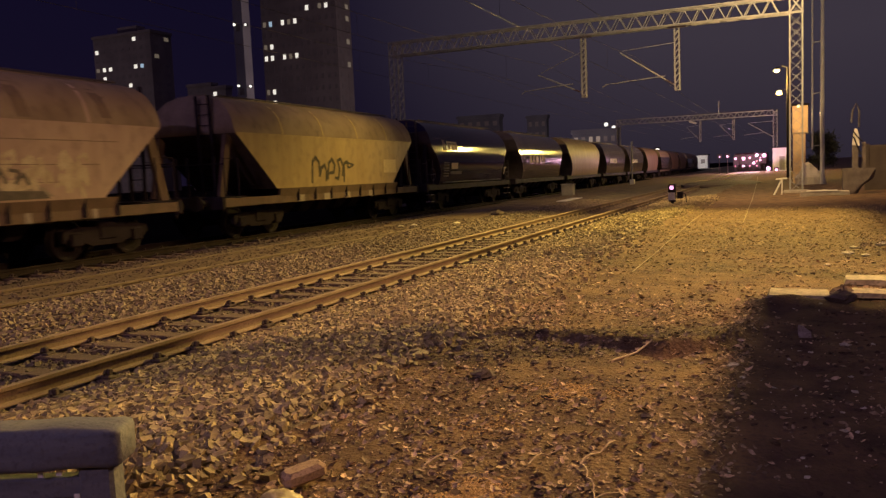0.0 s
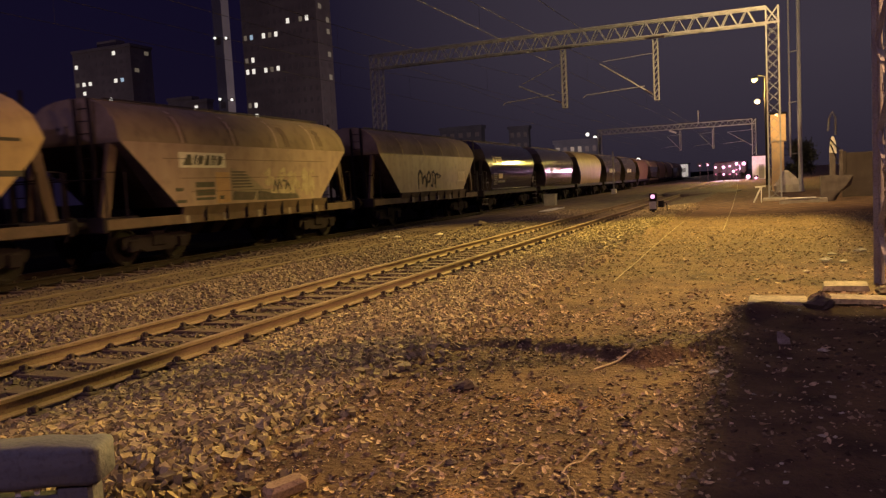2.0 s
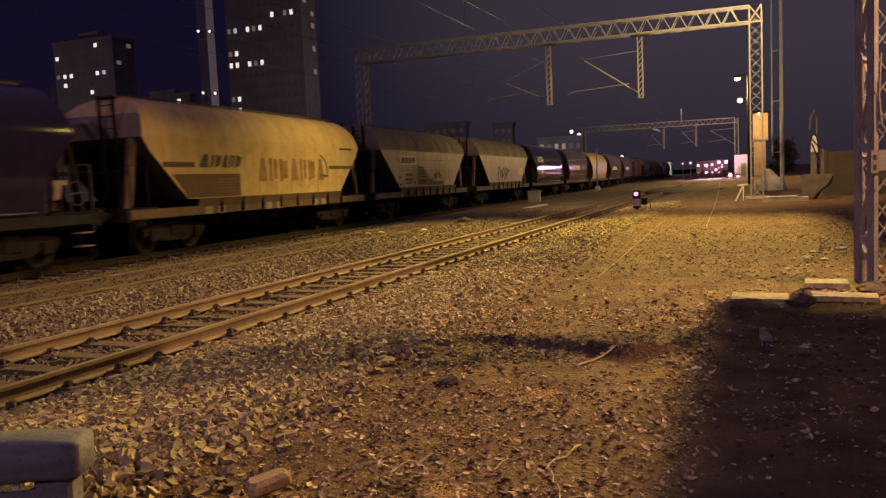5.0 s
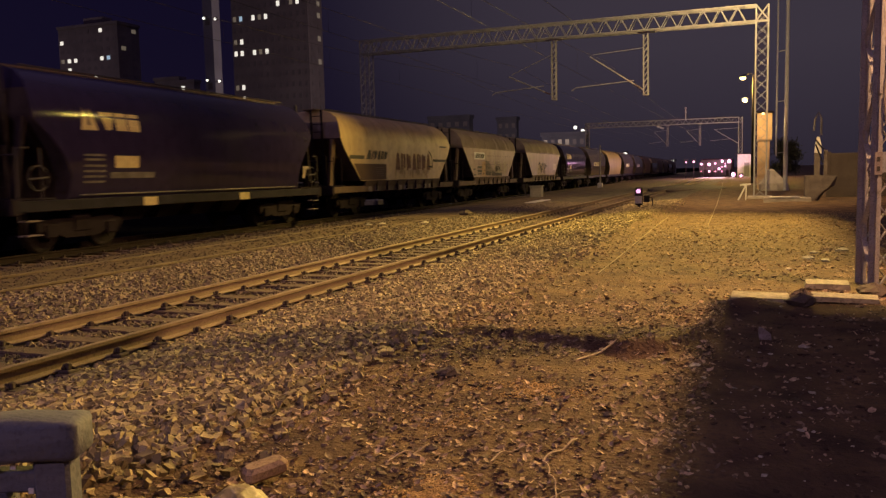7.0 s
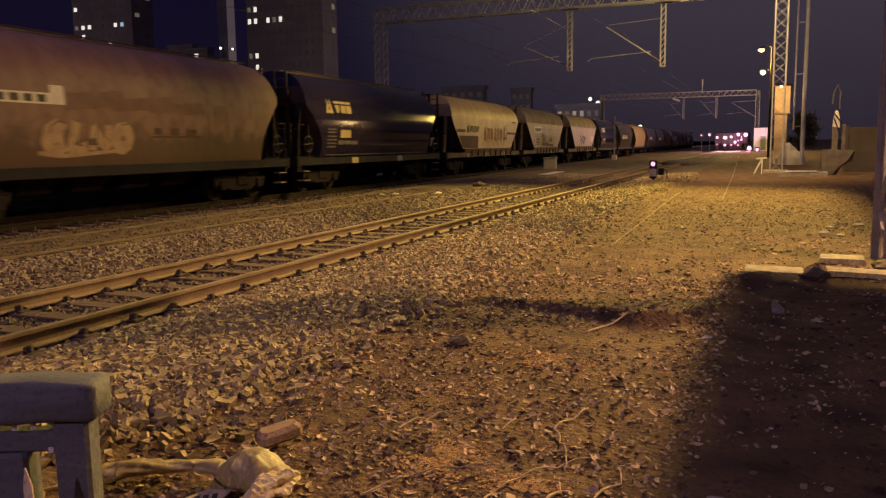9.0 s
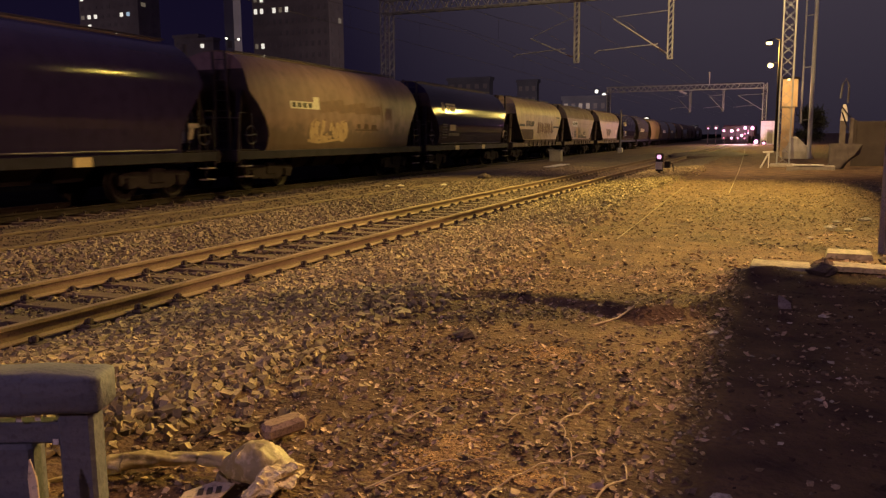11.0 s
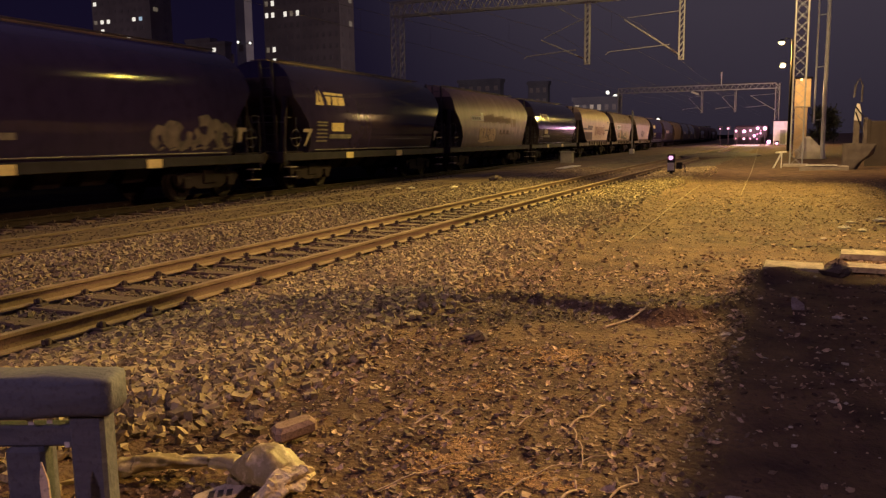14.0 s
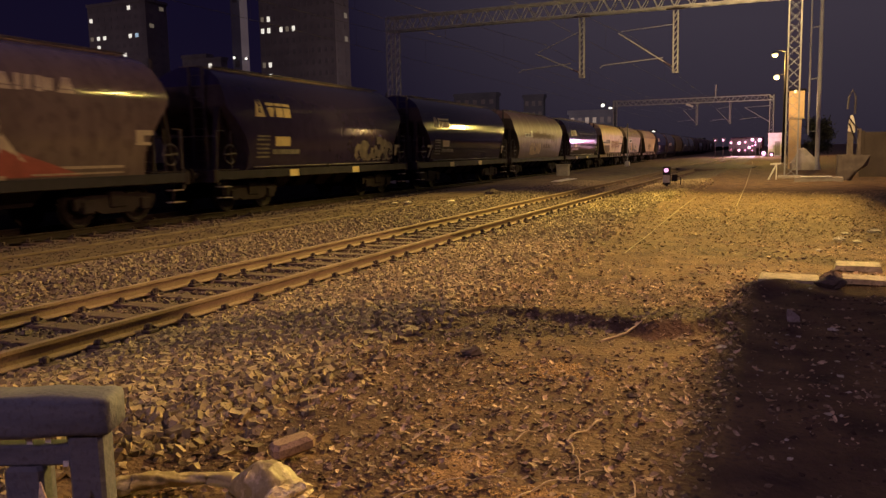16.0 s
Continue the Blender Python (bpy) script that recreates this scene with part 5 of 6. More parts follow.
def tree(label, x, y, h, spread, seed):
    t = thing("tree", label, "tree", pose(x, y, -0.1), "dark trees")
    rn = random.Random(seed)
    part("trunk", M().tube([(0, 0, 0), (0.05, 0, h * 0.3), (-0.05, 0.1, h * 0.6), (0.1, 0, h * 0.85)], 0.16, 8, 0.05), BARK, t)
    tips = []
    for k in range(9):
        a, z = rn.uniform(0, 6.28), h * rn.uniform(0.3, 0.7)
        e = (math.cos(a) * spread * rn.uniform(0.5, 1), math.sin(a) * spread * rn.uniform(0.5, 1), z + h * rn.uniform(0.1, 0.3))
        part("limb", M().tube([(0, 0, z), (e[0] * 0.5, e[1] * 0.5, z + (e[2] - z) * 0.7), e], 0.05, 6, 0.015), BARK, t)
        tips.append(e)
    tips.append((0, 0, h * 0.95))
    V, F = [], []
    for e in tips:
        for _ in range(420):
            c = [e[i] + rn.gauss(0, 0.30 * spread) * (1 if i < 2 else 0.8) for i in range(3)]
            s = rn.uniform(0.05, 0.11)
            d0 = Vector((rn.gauss(0, 1), rn.gauss(0, 1), rn.gauss(0, 1))).normalized()
            d1 = d0.orthogonal().normalized()
            o = len(V)
            n_ = d0.cross(d1)
            V += [Vector(c) - d0 * s, Vector(c) + d1 * s * 0.5, Vector(c) + d0 * s, Vector(c) - d1 * s * 0.5, Vector(c) + n_ * s * 0.15]
            F += [(o, o + 1, o + 4), (o + 1, o + 2, o + 4), (o + 2, o + 3, o + 4), (o + 3, o, o + 4)]
    m = M()
    m.v, m.f = [tuple(v) for v in V], F
    part("crown", m, LEAFDARK, t, kind="stuff")
    return t


tree("dark bush-like tree beside the hut", 1.75, 60.5, 3.2, 0.8, 3)

# ---- portal foot things ----
ledge = thing("concrete_ledge", "low concrete ledge with a white board on it", "kerb", pose(0.35, 37.6, -0.12))
part("ledge", M().box(0, 1.9, 0, 0.5, 0, 0.26, 0.03), CONCRETE, ledge)
part("board", M().box(0.25, 1.45, -0.02, 0.4, 0.264, 0.30), WHITE, ledge)
stand = thing("barrier_stand", "leaning white-painted barrier stand", "barrier", pose(-0.75, 40.3, -0.1))
part("leg", M().bar((0, 0, 0), (0.35, 0.1, 0.75), 0.06), WHITE, stand)
part("leg", M().bar((0.35, 0.1, 0.0), (0.36, 0.12, 0.75), 0.05), WHITE, stand)
part("top_rail", M().bar((0.1, 0.05, 0.75), (0.55, 0.12, 0.78), 0.07), WHITE, stand)

# ---- far crossing: kiosk, signal lamps, lit slab ----
kiosk = thing("crossing_kiosk", "small white kiosk at the far crossing", "kiosk", pose(-3.0, 124.0, -0.1))
part("wall", M().box(0.6, 2.4, 0, 2.2, 0, 3.3, 0.02), mat("white_kiosk_paint", (0.62, 0.60, 0.60), (0.5, 0.48, 0.48), 2, 0.7), kiosk)
part("roof", M().box(0.3, 2.6, -0.3, 2.4, 3.3, 3.45, 0.02), DARKSTEEL, kiosk)
part("door", M().box(1.5, 2.2, -0.03, 0.01, 0.1, 2.1), mat("dim_kiosk_door", (0.3, 0.28, 0.28), (0.22, 0.2, 0.2), 2, 0.7), kiosk)
# Pale colour stands in for the wet, shining patch under the lamps.
structure("crossing_slab", M().box(-7.6, -2.6, 112, 123, -0.2, -0.02), mat("pale_bright_patch", (0.40, 0.37, 0.34), (0.3, 0.28, 0.26), 0.8, 0.6), "pale slab put in for the bright patch under the far lamps", "pavement")


def signal_lamps(x, lamps):
    s = thing("signal_post", "far signal post with glowing pink-red lamps", "railway signal", pose(x, 119.0, -0.1), "far signal posts")
    top = max(z for z, r, g in lamps) + 0.35
    part("post", M().tube([(0, 0.1, 0), (0, 0.1, top)], 0.05, 6), DARKSTEEL, s)
    part("board", M().box(-0.3, 0.3, 0.02, 0.08, min(z for z, r, g in lamps) - 0.2, top, 0.02), DARKSTEEL, s)
    for z, r, g in lamps:
        part("lamp", M().ball((0, -0.05, z), r * 0.6, r * 0.35, r * 0.6, 10, 6), g, s)


P1, P2 = GLOW_PALE_PINK, GLOW_PINK
for x, lamps in ((-9.19, [(2.35, 0.16, P1)]), (-8.13, [(2.38, 0.24, P1)]), (-7.09, [(2.0, 0.28, P1), (1.0, 0.12, P2)]), (-6.04, [(1.95, 0.36, P1), (0.95, 0.24, P1)]), (-5.22, [(2.05, 0.24, P2), (0.95, 0.14, P2)]),
                 (-4.72, [(1.3, 0.3, P1)]), (-4.32, [(2.35, 0.32, P1), (1.55, 0.14, P2), (0.9, 0.12, P2)]), (-3.9, [(2.0, 0.14, P2), (1.65, 0.16, P1)]), (-3.36, [(2.3, 0.42, P1)]), (-2.83, [(0.45, 0.48, P1)]), (-1.82, [(0.25, 0.32, P1)])):
    signal_lamps(x, lamps)
# Dark red box put behind the signals in place of their glow.
glow_box = thing("glow_backing", "dark red box standing in for the glow behind the signals", "rail vehicle", pose(-6.2, 128.0, 0))
part("body", M().box(-1.6, 3.0, 0, 10, 0.9, 2.7, 0.15), mat("dark_red_glow_tint", (0.035, 0.006, 0.016), (0.025, 0.005, 0.012), 1.5, 0.5), glow_box)
part("chassis", M().box(-1.2, 2.6, 0.3, 9.6, 0.0, 0.9), UNDER, glow_box)
shed2 = thing("white_shed", "pale lit shed behind the head of the train", "shed", pose(-33.5, 262.0, -0.3))
part("wall", M().box(0, 9.8, 0, 6, 0, 4.1, 0.02), mat("white_kiosk_paint", (0.7, 0.7, 0.7)), shed2)
for k in range(4):
    part("window", M().box(0.9 + k * 2.3, 2.1 + k * 2.3, -0.05, 0.02, 1.6, 2.9), DARK_PANE, shed2)
part("roof", M().box(-0.2, 10.0, -0.2, 6.2, 4.1, 4.35), DARKSTEEL, shed2)

# ---- small lineside things ----
relay = thing("relay_box", "small grey relay box beside the main track", "cabinet", pose(-12.2, 46.8, -0.15))
part("case", M().box(-0.35, 0.35, -0.25, 0.25, 0, 0.75, 0.03), mat("grey_cabinet", (0.28, 0.25, 0.2), (0.2, 0.18, 0.14), 3, 0.7), relay)
part("lid", M().box(-0.4, 0.4, -0.3, 0.3, 0.752, 0.80, 0.01), mat("grey_cabinet", (0, 0, 0)), relay)
# Pale strip laid in place of a glint on the middle rail.
rail_glint = thing("rail_glint_strip", "pale strip added for the shine on the middle rail", "steel strip", pose(-10.2, 39.4, 0.0, 0, 0, 2))
part("strip", M().box(-0.25, 0.25, -1.9, 1.9, -0.01, 0.02, 0.005), mat("glint_steel", (0.75, 0.7, 0.6), (0.6, 0.55, 0.45), 3, 0.35, 0.4), rail_glint)
marker = thing("marker_post", "thin marker post with a white foot", "post", pose(-12.8, 71.3, -0.15))
part("post", M().tube([(0, 0, 0), (0, 0, 3.8)], 0.06, 8), GALV, marker)
part("foot", M().box(-0.2, 0.2, -0.2, 0.2, 0, 0.5, 0.03), WHITE, marker)
cableline = thing("ground_cable", "pale cable half buried along the dirt lane", "cable")
part("cable", M().tube([(-2.24, 12.2, -0.05), (-2.3, 15, -0.045), (-2.42, 18.5, -0.05), (-2.56, 23.7, -0.05), (-2.62, 27, -0.06)], 0.009, 6), mat("pale_cable", (0.36, 0.29, 0.17), (0.26, 0.20, 0.12), 5, 0.8), cableline)
cableline = thing("ground_cable", "old half-buried rail edge along the dirt lane", "cable")
part("cable", M().tube([(-1.18, 22.5, -0.06), (-1.5, 36, -0.05), (-2.2, 60, -0.05), (-3.35, 95, -0.04)], 0.012, 6), mat("pale_cable", (0, 0, 0)), cableline)


# ---- loose things in the foreground ----
def rough_lump(name, label, category, x, y, s, material, seed, flat=0.6, group=""):
    z = ground_z(x, y)
    t = thing(name, label, category, pose(x, y, z + s * flat * 0.5, 0, 0, seed * 37 % 360), group)
    rn = random.Random(seed)
    m = M()
    off = rn.uniform(0, 50)
    rings = []
    for h in (-0.55, -0.3, 0.0, 0.3, 0.5, 0.62):
        r = max(0.12, 1.0 - abs(h + 0.1) ** 1.7 * 1.9)
        ring = []
        for k in range(12):
            a = k * math.pi / 6
            f = r * (1 + 0.55 * noise.noise(Vector((math.cos(a) * 1.3 + off, math.sin(a) * 1.3, h * 2))) + 0.2 * noise.noise(Vector((math.cos(a) * 3 + off, math.sin(a) * 3, h * 4))))
            ring.append((s * math.cos(a) * f, s * 0.8 * math.sin(a) * f, s * flat * (h + 0.25 * noise.noise(Vector((math.cos(a) * 2 + off, math.sin(a) * 2, 3.0))))))
        rings.append(ring)
    m.loft(rings)
    part("body", m, material, t)
    return t


DULLSTONE = mat("dull_dark_stone", (0.13, 0.095, 0.065), (0.09, 0.065, 0.045), 8, 0.9, bump=0.5)
PALESTONE = mat("pale_rubble", (0.55, 0.48, 0.36), (0.42, 0.36, 0.26), 8, 0.85, bump=0.4)
for k, (x, y, s) in enumerate(((-2.26, 5.84, 0.10), (-1.35, 5.4, 0.035), (-3.37, 17.0, 0.12), (-9.97, 27.9, 0.28), (-0.9, 5.2, 0.04), (-2.0, 6.35, 0.04), (-1.75, 4.2, 0.045))):
    rough_lump("dark_stone", "dark lump of stone lying on the ground", "stone", x, y, s, DULLSTONE, k + 1, 0.7, "dark stones")
for k, (x, y, s) in enumerate(((-10.86, 22.6, 0.13), (-11.25, 22.4, 0.10), (-9.74, 23.4, 0.17), (0.85, 14.8, 0.11), (0.41, 7.63, 0.05), (-0.19, 3.6, 0.05), (-0.45, 6.72, 0.05), (1.1, 14.6, 0.09), (0.98, 15.6, 0.08), (1.5, 16.2, 0.12), (0.5, 13.4, 0.06))):
    rough_lump("rubble_piece", "pale broken piece of rubble on the dirt", "rubble", x, y, s, PALESTONE, k + 20, 0.5, "pale rubble")

SLABSTONE = mat("dusty_slab", (0.30, 0.25, 0.18), (0.17, 0.135, 0.10), 6, 0.9, bump=0.6, fine=25)
slab = thing("concrete_slab", "broken pale concrete slab at the edge of the dirt", "concrete slab", pose(0.60, 11.25, -0.05, 0, 1.5, 6))
part("slab", M().loft([[(0, 0, 0), (0.55, -0.06, 0), (0.62, 0.45, 0), (0.08, 0.5, 0)], [(0.02, 0.01, 0.06), (0.53, -0.04, 0.07), (0.6, 0.43, 0.07), (0.1, 0.48, 0.06)]]), SLABSTONE, slab)
slab = thing("concrete_slab", "long pale slab lying beside the mast foot", "concrete slab", pose(0.60, 10.16, -0.05, 0, 1, 3))
part("slab", M().loft([[(0, 0, 0), (0.75, 0, 0), (0.8, 0.4, 0), (0.05, 0.42, 0)], [(0.02, 0.01, 0.06), (0.73, 0.01, 0.05), (0.78, 0.38, 0.05), (0.07, 0.4, 0.06)]]), SLABSTONE, slab)
slab = thing("concrete_slab", "flat dusty slab sunk into the edge of the dirt", "concrete slab", pose(-0.28, 10.02, -0.06, 0, 0, 2))
part("slab", M().loft([[(0, 0, 0), (0.72, 0.02, 0), (0.7, 0.55, 0), (0.03, 0.6, 0)], [(0.02, 0.01, 0.045), (0.7, 0.03, 0.04), (0.68, 0.53, 0.04), (0.05, 0.58, 0.045)]]), SLABSTONE, slab)
rough_lump("earth_clod", "dark clod of earth before the slab", "earth", 0.50, 9.88, 0.17, DULLSTONE, 44, 0.8)
rough_lump("earth_clod", "dark clod of earth before the slab", "earth", 0.53, 10.25, 0.16, DULLSTONE, 45, 0.9)
rough_lump("earth_clod", "dark clod of earth beside the mast foot", "earth", 1.35, 10.9, 0.22, DULLSTONE, 46, 0.6)
litter = thing("paper_litter", "crumpled grey paper standing in the dark earth", "litter", pose(0.10, 7.95, ground_z(0.1, 7.95)))
part("paper", M().loft([[(-0.05, 0, 0), (0.06, 0.01, 0), (0.05, 0.05, 0.0), (-0.04, 0.04, 0)], [(-0.06, 0.01, 0.05), (0.05, 0.0, 0.06), (0.04, 0.04, 0.06), (-0.05, 0.05, 0.05)], [(-0.06, 0.0, 0.12), (-0.02, 0.0, 0.11), (-0.02, 0.02, 0.11), (-0.05, 0.03, 0.12)]]), DULLWHITE, litter)

# timber trestle
BLACKWOOD = mat("black_weathered_timber", (0.095, 0.098, 0.108), (0.145, 0.140, 0.140), 3, 0.75, bump=0.6, stretch=(0.6, 6, 6), fine=40)
trestle = thing("timber_trestle", "black weathered timber trestle with a thick top beam", "trestle", pose(-2.605, 2.45, 0, 0, 0, 23))


def worn_beam(x0, x1, y0, y1, z0, z1, r, seed):
    """A timber with rounded, chewed edges and ends, lying along x."""
    rings = []
    for k, (x, s) in enumerate([(x0, 0.75), (x0 + 0.015, 0.92), (x0 + 0.05, 1.0)] + [(x0 + (x1 - x0) * u / 14, 1.0) for u in range(1, 14)] + [(x1 - 0.05, 1.0), (x1 - 0.016, 0.93), (x1, 0.76)]):
        ring = []
        for cy, cz, a0 in ((y1 - r, z1 - r, 0), (y0 + r, z1 - r, 90), (y0 + r, z0 + r, 180), (y1 - r, z0 + r, 270)):
            for a in (0, 30, 60, 90):
                c, q = math.cos(radians(a0 + a)), math.sin(radians(a0 + a))
                f = r * (1 + 0.45 * noise.noise(Vector((x * 4 + seed, c * 1.5, q * 1.5)))) - 0.004 * abs(noise.noise(Vector((x * 15, c * 3, q * 3 + seed))))
                y, z = cy + f * c, cz + f * q
                ring.append((x, (y0 + y1) / 2 + (y - (y0 + y1) / 2) * s, (z0 + z1) / 2 + (z - (z0 + z1) / 2) * s))
        rings.append(ring)
    return M().loft(rings)


part("top_beam", worn_beam(-1.3, 0.0, -0.05, 0.16, 0.395, 0.572, 0.03, 2.0), BLACKWOOD, trestle, smooth=True)
part("cross_rail", M().box(-1.25, -0.06, 0.02, 0.10, 0.25, 0.345, 0.01), BLACKWOOD, trestle)
part("leg", M().box(-0.205, -0.055, 0.0, 0.13, -0.12, 0.40, 0.016), BLACKWOOD, trestle)
part("leg", M().box(-0.49, -0.32, 0.0, 0.13, -0.12, 0.25, 0.016), BLACKWOOD, trestle)
part("leg", M().box(-1.1, -0.9, 0.0, 0.13, -0.12, 0.405, 0.012), BLACKWOOD, trestle)
for x, z in ((-0.28, 0.375), (-0.22, 0.262), (-0.36, 0.37)):
    part("nail_plate", M().box(x - 0.012, x + 0.012, -0.004 if z > 0.3 else 0.012, 0.0 if z > 0.3 else 0.018, z - 0.012, z + 0.012), WHITE, trestle)
batten = thing("wood_splinter", "pale split batten leaning in the trestle", "batten", pose(-2.728, 2.19, -0.05, 0, -2, 23))
part("batten", M().loft([[(-0.018, -0.006, 0), (0.018, -0.006, 0), (0.018, 0.006, 0), (-0.018, 0.006, 0)], [(-0.016, -0.006, 0.24), (0.018, -0.006, 0.24), (0.018, 0.006, 0.24), (-0.016, 0.006, 0.24)], [(-0.004, -0.003, 0.32), (0.0, -0.003, 0.32), (0.0, 0.003, 0.32), (-0.004, 0.003, 0.32)]]),
     mat("pale_split_wood", (0.86, 0.70, 0.42), (0.74, 0.57, 0.33), 8, 0.7, stretch=(8, 8, 1)), batten)

# plastic bag: a flat twisted neck, a blown-up dome and a crumpled shiny end
bag = thing("plastic_bag", "crumpled translucent beige plastic bag on the dirt", "plastic bag", pose(-2.45, 2.90, -0.05, 0, 0, 0))
BAG = mat("beige_plastic_film", (0.48, 0.38, 0.165), (0.37, 0.29, 0.12), 6, 0.55, bump=0.5, fine=26, dist=0.015, c=(0.86, 0.72, 0.42))
BAG.node_tree.nodes["Principled BSDF"].inputs["Transmission Weight"].default_value = 0.35
SHINY = mat("shiny_film", (0.88, 0.74, 0.40), (0.55, 0.42, 0.2), 12, 0.16, bump=0.8, fine=34, dist=0.015)


def film(spine, seed, fold=0.3, n=26, steps=9):
    """A closed, creased skin along a spine of (x, y, z, half width, half height)."""
    rings = []
    for k in range((len(spine) - 1) * steps + 1):
        i = min(k // steps, len(spine) - 2)
        u = (k - i * steps) / steps
        u = u * u * (3 - 2 * u)
        x, y, z, w, h = [p + (q - p) * u for p, q in zip(spine[i], spine[i + 1])]
        d = Vector(spine[i + 1][:2]) - Vector(spine[i][:2])
        d.normalize()
        ring = []
        for j in range(n):
            a = 2 * math.pi * j / n
            c, s_ = math.cos(a), math.sin(a)
            f = 1 + fold * noise.noise(Vector((x * 11 + seed, y * 11 + c * 1.6, s_ * 1.6))) - fold * 0.7 * abs(noise.noise(Vector((x * 26, y * 26 + c * 3, s_ * 3 + seed))))
            ring.append((x - d.y * w * c * f, y + d.x * w * c * f, max(0.0, z + h * s_ * f)))
        rings.append(ring)
    return M().loft(rings)


part("neck", film([(-0.62, -0.40, 0.03, 0.012, 0.012), (-0.52, -0.24, 0.03, 0.018, 0.014), (-0.47, -0.17, 0.05, 0.06, 0.036), (-0.40, -0.12, 0.06, 0.075, 0.04), (-0.25, -0.03, 0.06, 0.055, 0.032), (-0.08, 0.05, 0.065, 0.045, 0.026), (0.06, 0.06, 0.06, 0.06, 0.035)], 1.0, 0.5), BAG, bag, smooth=True)
part("dome", film([(0.04, 0.05, 0.04, 0.03, 0.02), (0.11, 0.06, 0.06, 0.09, 0.065), (0.19, 0.07, 0.075, 0.125, 0.10), (0.28, 0.07, 0.07, 0.125, 0.10), (0.36, 0.07, 0.05, 0.10, 0.065), (0.42, 0.06, 0.03, 0.03, 0.02)], 4.0, 0.22, 34), BAG, bag, smooth=True)
part("crumpled_end", film([(0.45, 0.12, 0.06, 0.02, 0.02), (0.42, 0.05, 0.07, 0.06, 0.05), (0.39, -0.04, 0.06, 0.075, 0.055), (0.37, -0.13, 0.045, 0.065, 0.045), (0.36, -0.2, 0.03, 0.02, 0.02)], 9.0, 0.75, 22, 7), SHINY, bag, "shiny crumpled end")
card = thing("cardboard_piece", "torn cardboard scrap with dark printed bars", "cardboard", pose(-2.33, 2.74, -0.045, 6, -4, 30))
part("sheet", M().loft([[(-0.13, -0.07, 0), (0.05, -0.09, 0), (0.12, 0.05, 0), (0.02, 0.09, 0), (-0.10, 0.03, 0)], [(-0.13, -0.07, 0.006), (0.05, -0.09, 0.006), (0.12, 0.05, 0.006), (0.02, 0.09, 0.006), (-0.10, 0.03, 0.006)]]),
     mat("torn_cardboard", (0.55, 0.44, 0.28), (0.42, 0.32, 0.2), 9, 0.85), card)
for k in range(3):
    part("printed_bar", M().box(-0.04 + k * 0.04, -0.015 + k * 0.04, -0.02, 0.035, 0.007, 0.009), SOOT, card)
brick = thing("brick", "worn brown brick lying on the dirt", "brick", pose(-2.40, 3.46, -0.03, 4, -6, 58))
part("brick", M().box(-0.12, 0.12, -0.06, 0.06, 0, 0.085, 0.022), mat("worn_brick", (0.38, 0.26, 0.15), (0.27, 0.175, 0.10), 9, 0.9, bump=0.6), brick)


def twig(label, pts, r):
    t = thing("twig", label, "twig", group="twigs")
    fine = []
    for (a, b), (c, d) in zip(pts, pts[1:]):
        for k in range(4):
            u = k / 4
            x, y = a + (c - a) * u, b + (d - b) * u
            fine.append((x + 0.012 * math.sin(9 * y + a * 20), y, ground_z(x, y) + r + 0.012 + 0.012 * math.sin(5 * u + a)))
    x, y = pts[-1]
    fine.append((x, y, ground_z(x, y) + r))
    part("stem", M().tube(fine, r, 6, r * 0.5), TWIG, t)
    return t


TWIG = mat("dry_twig", (0.58, 0.44, 0.28), (0.44, 0.32, 0.19), 12, 0.8)
twig("pale bent dry twig on the dirt", [(-0.98, 4.62), (-1.03, 4.42), (-1.08, 4.2), (-1.0, 4.0), (-0.93, 3.85), (-0.9, 3.68)], 0.0065)
twig("long dry twig lying on the dirt", [(-1.14, 3.08), (-1.15, 3.3), (-1.08, 3.5), (-0.95, 3.7), (-0.8, 3.88)], 0.0055)
twig("long dry twig lying on the dirt", [(-1.72, 3.1), (-1.58, 3.35), (-1.38, 3.52), (-1.2, 3.6)], 0.0045)
twig("dry twig lying on the dirt", [(-1.9, 3.9), (-1.82, 4.1), (-1.78, 4.25)], 0.006)
twig("dry twig lying on the dirt", [(-1.35, 4.1), (-1.3, 4.3), (-1.2, 4.42)], 0.005)
twig("dry twig on the earth ridge", [(-1.4, 6.6), (-1.1, 7.1), (-0.95, 7.35)], 0.010)
twig("dry twig lying on the dirt", [(-0.88, 3.2), (-0.86, 3.4), (-0.9, 3.5)], 0.008)
twig("dry twig lying on the dirt", [(-0.7, 3.3), (-0.62, 3.6), (-0.66, 3.8)], 0.006)
twig("thin reed stalk by the rail", [(-4.9, 4.9), (-5.0, 5.15), (-5.2, 5.3)], 0.007)

# ---- stones and litter scattered on the ground ----
ICO_V = np.array([(x, y, z) for x in (-1, 1) for y in (-1, 1) for z in (-1, 1)], float)
ICO_F = np.array([(0, 1, 3), (0, 3, 2), (4, 6, 7), (4, 7, 5), (0, 4, 5), (0, 5, 1), (2, 3, 7), (2, 7, 6), (0, 2, 6), (0, 6, 4), (1, 5, 7), (1, 7, 3)])


def stone_shapes(n, seed):
    """Crushed stones: blocks with shifted corners and uneven sides."""
    rg = np.random.default_rng(seed)
    out = []
    for _ in range(n):
        v = ICO_V * rg.uniform(0.45, 1.05, (8, 3)) + rg.normal(0, 0.12, (8, 3))
        v[:, 0] += v[:, 1] * rg.uniform(-0.5, 0.5)
        out.append(v * rg.uniform(0.65, 1.25, 3))
    return out


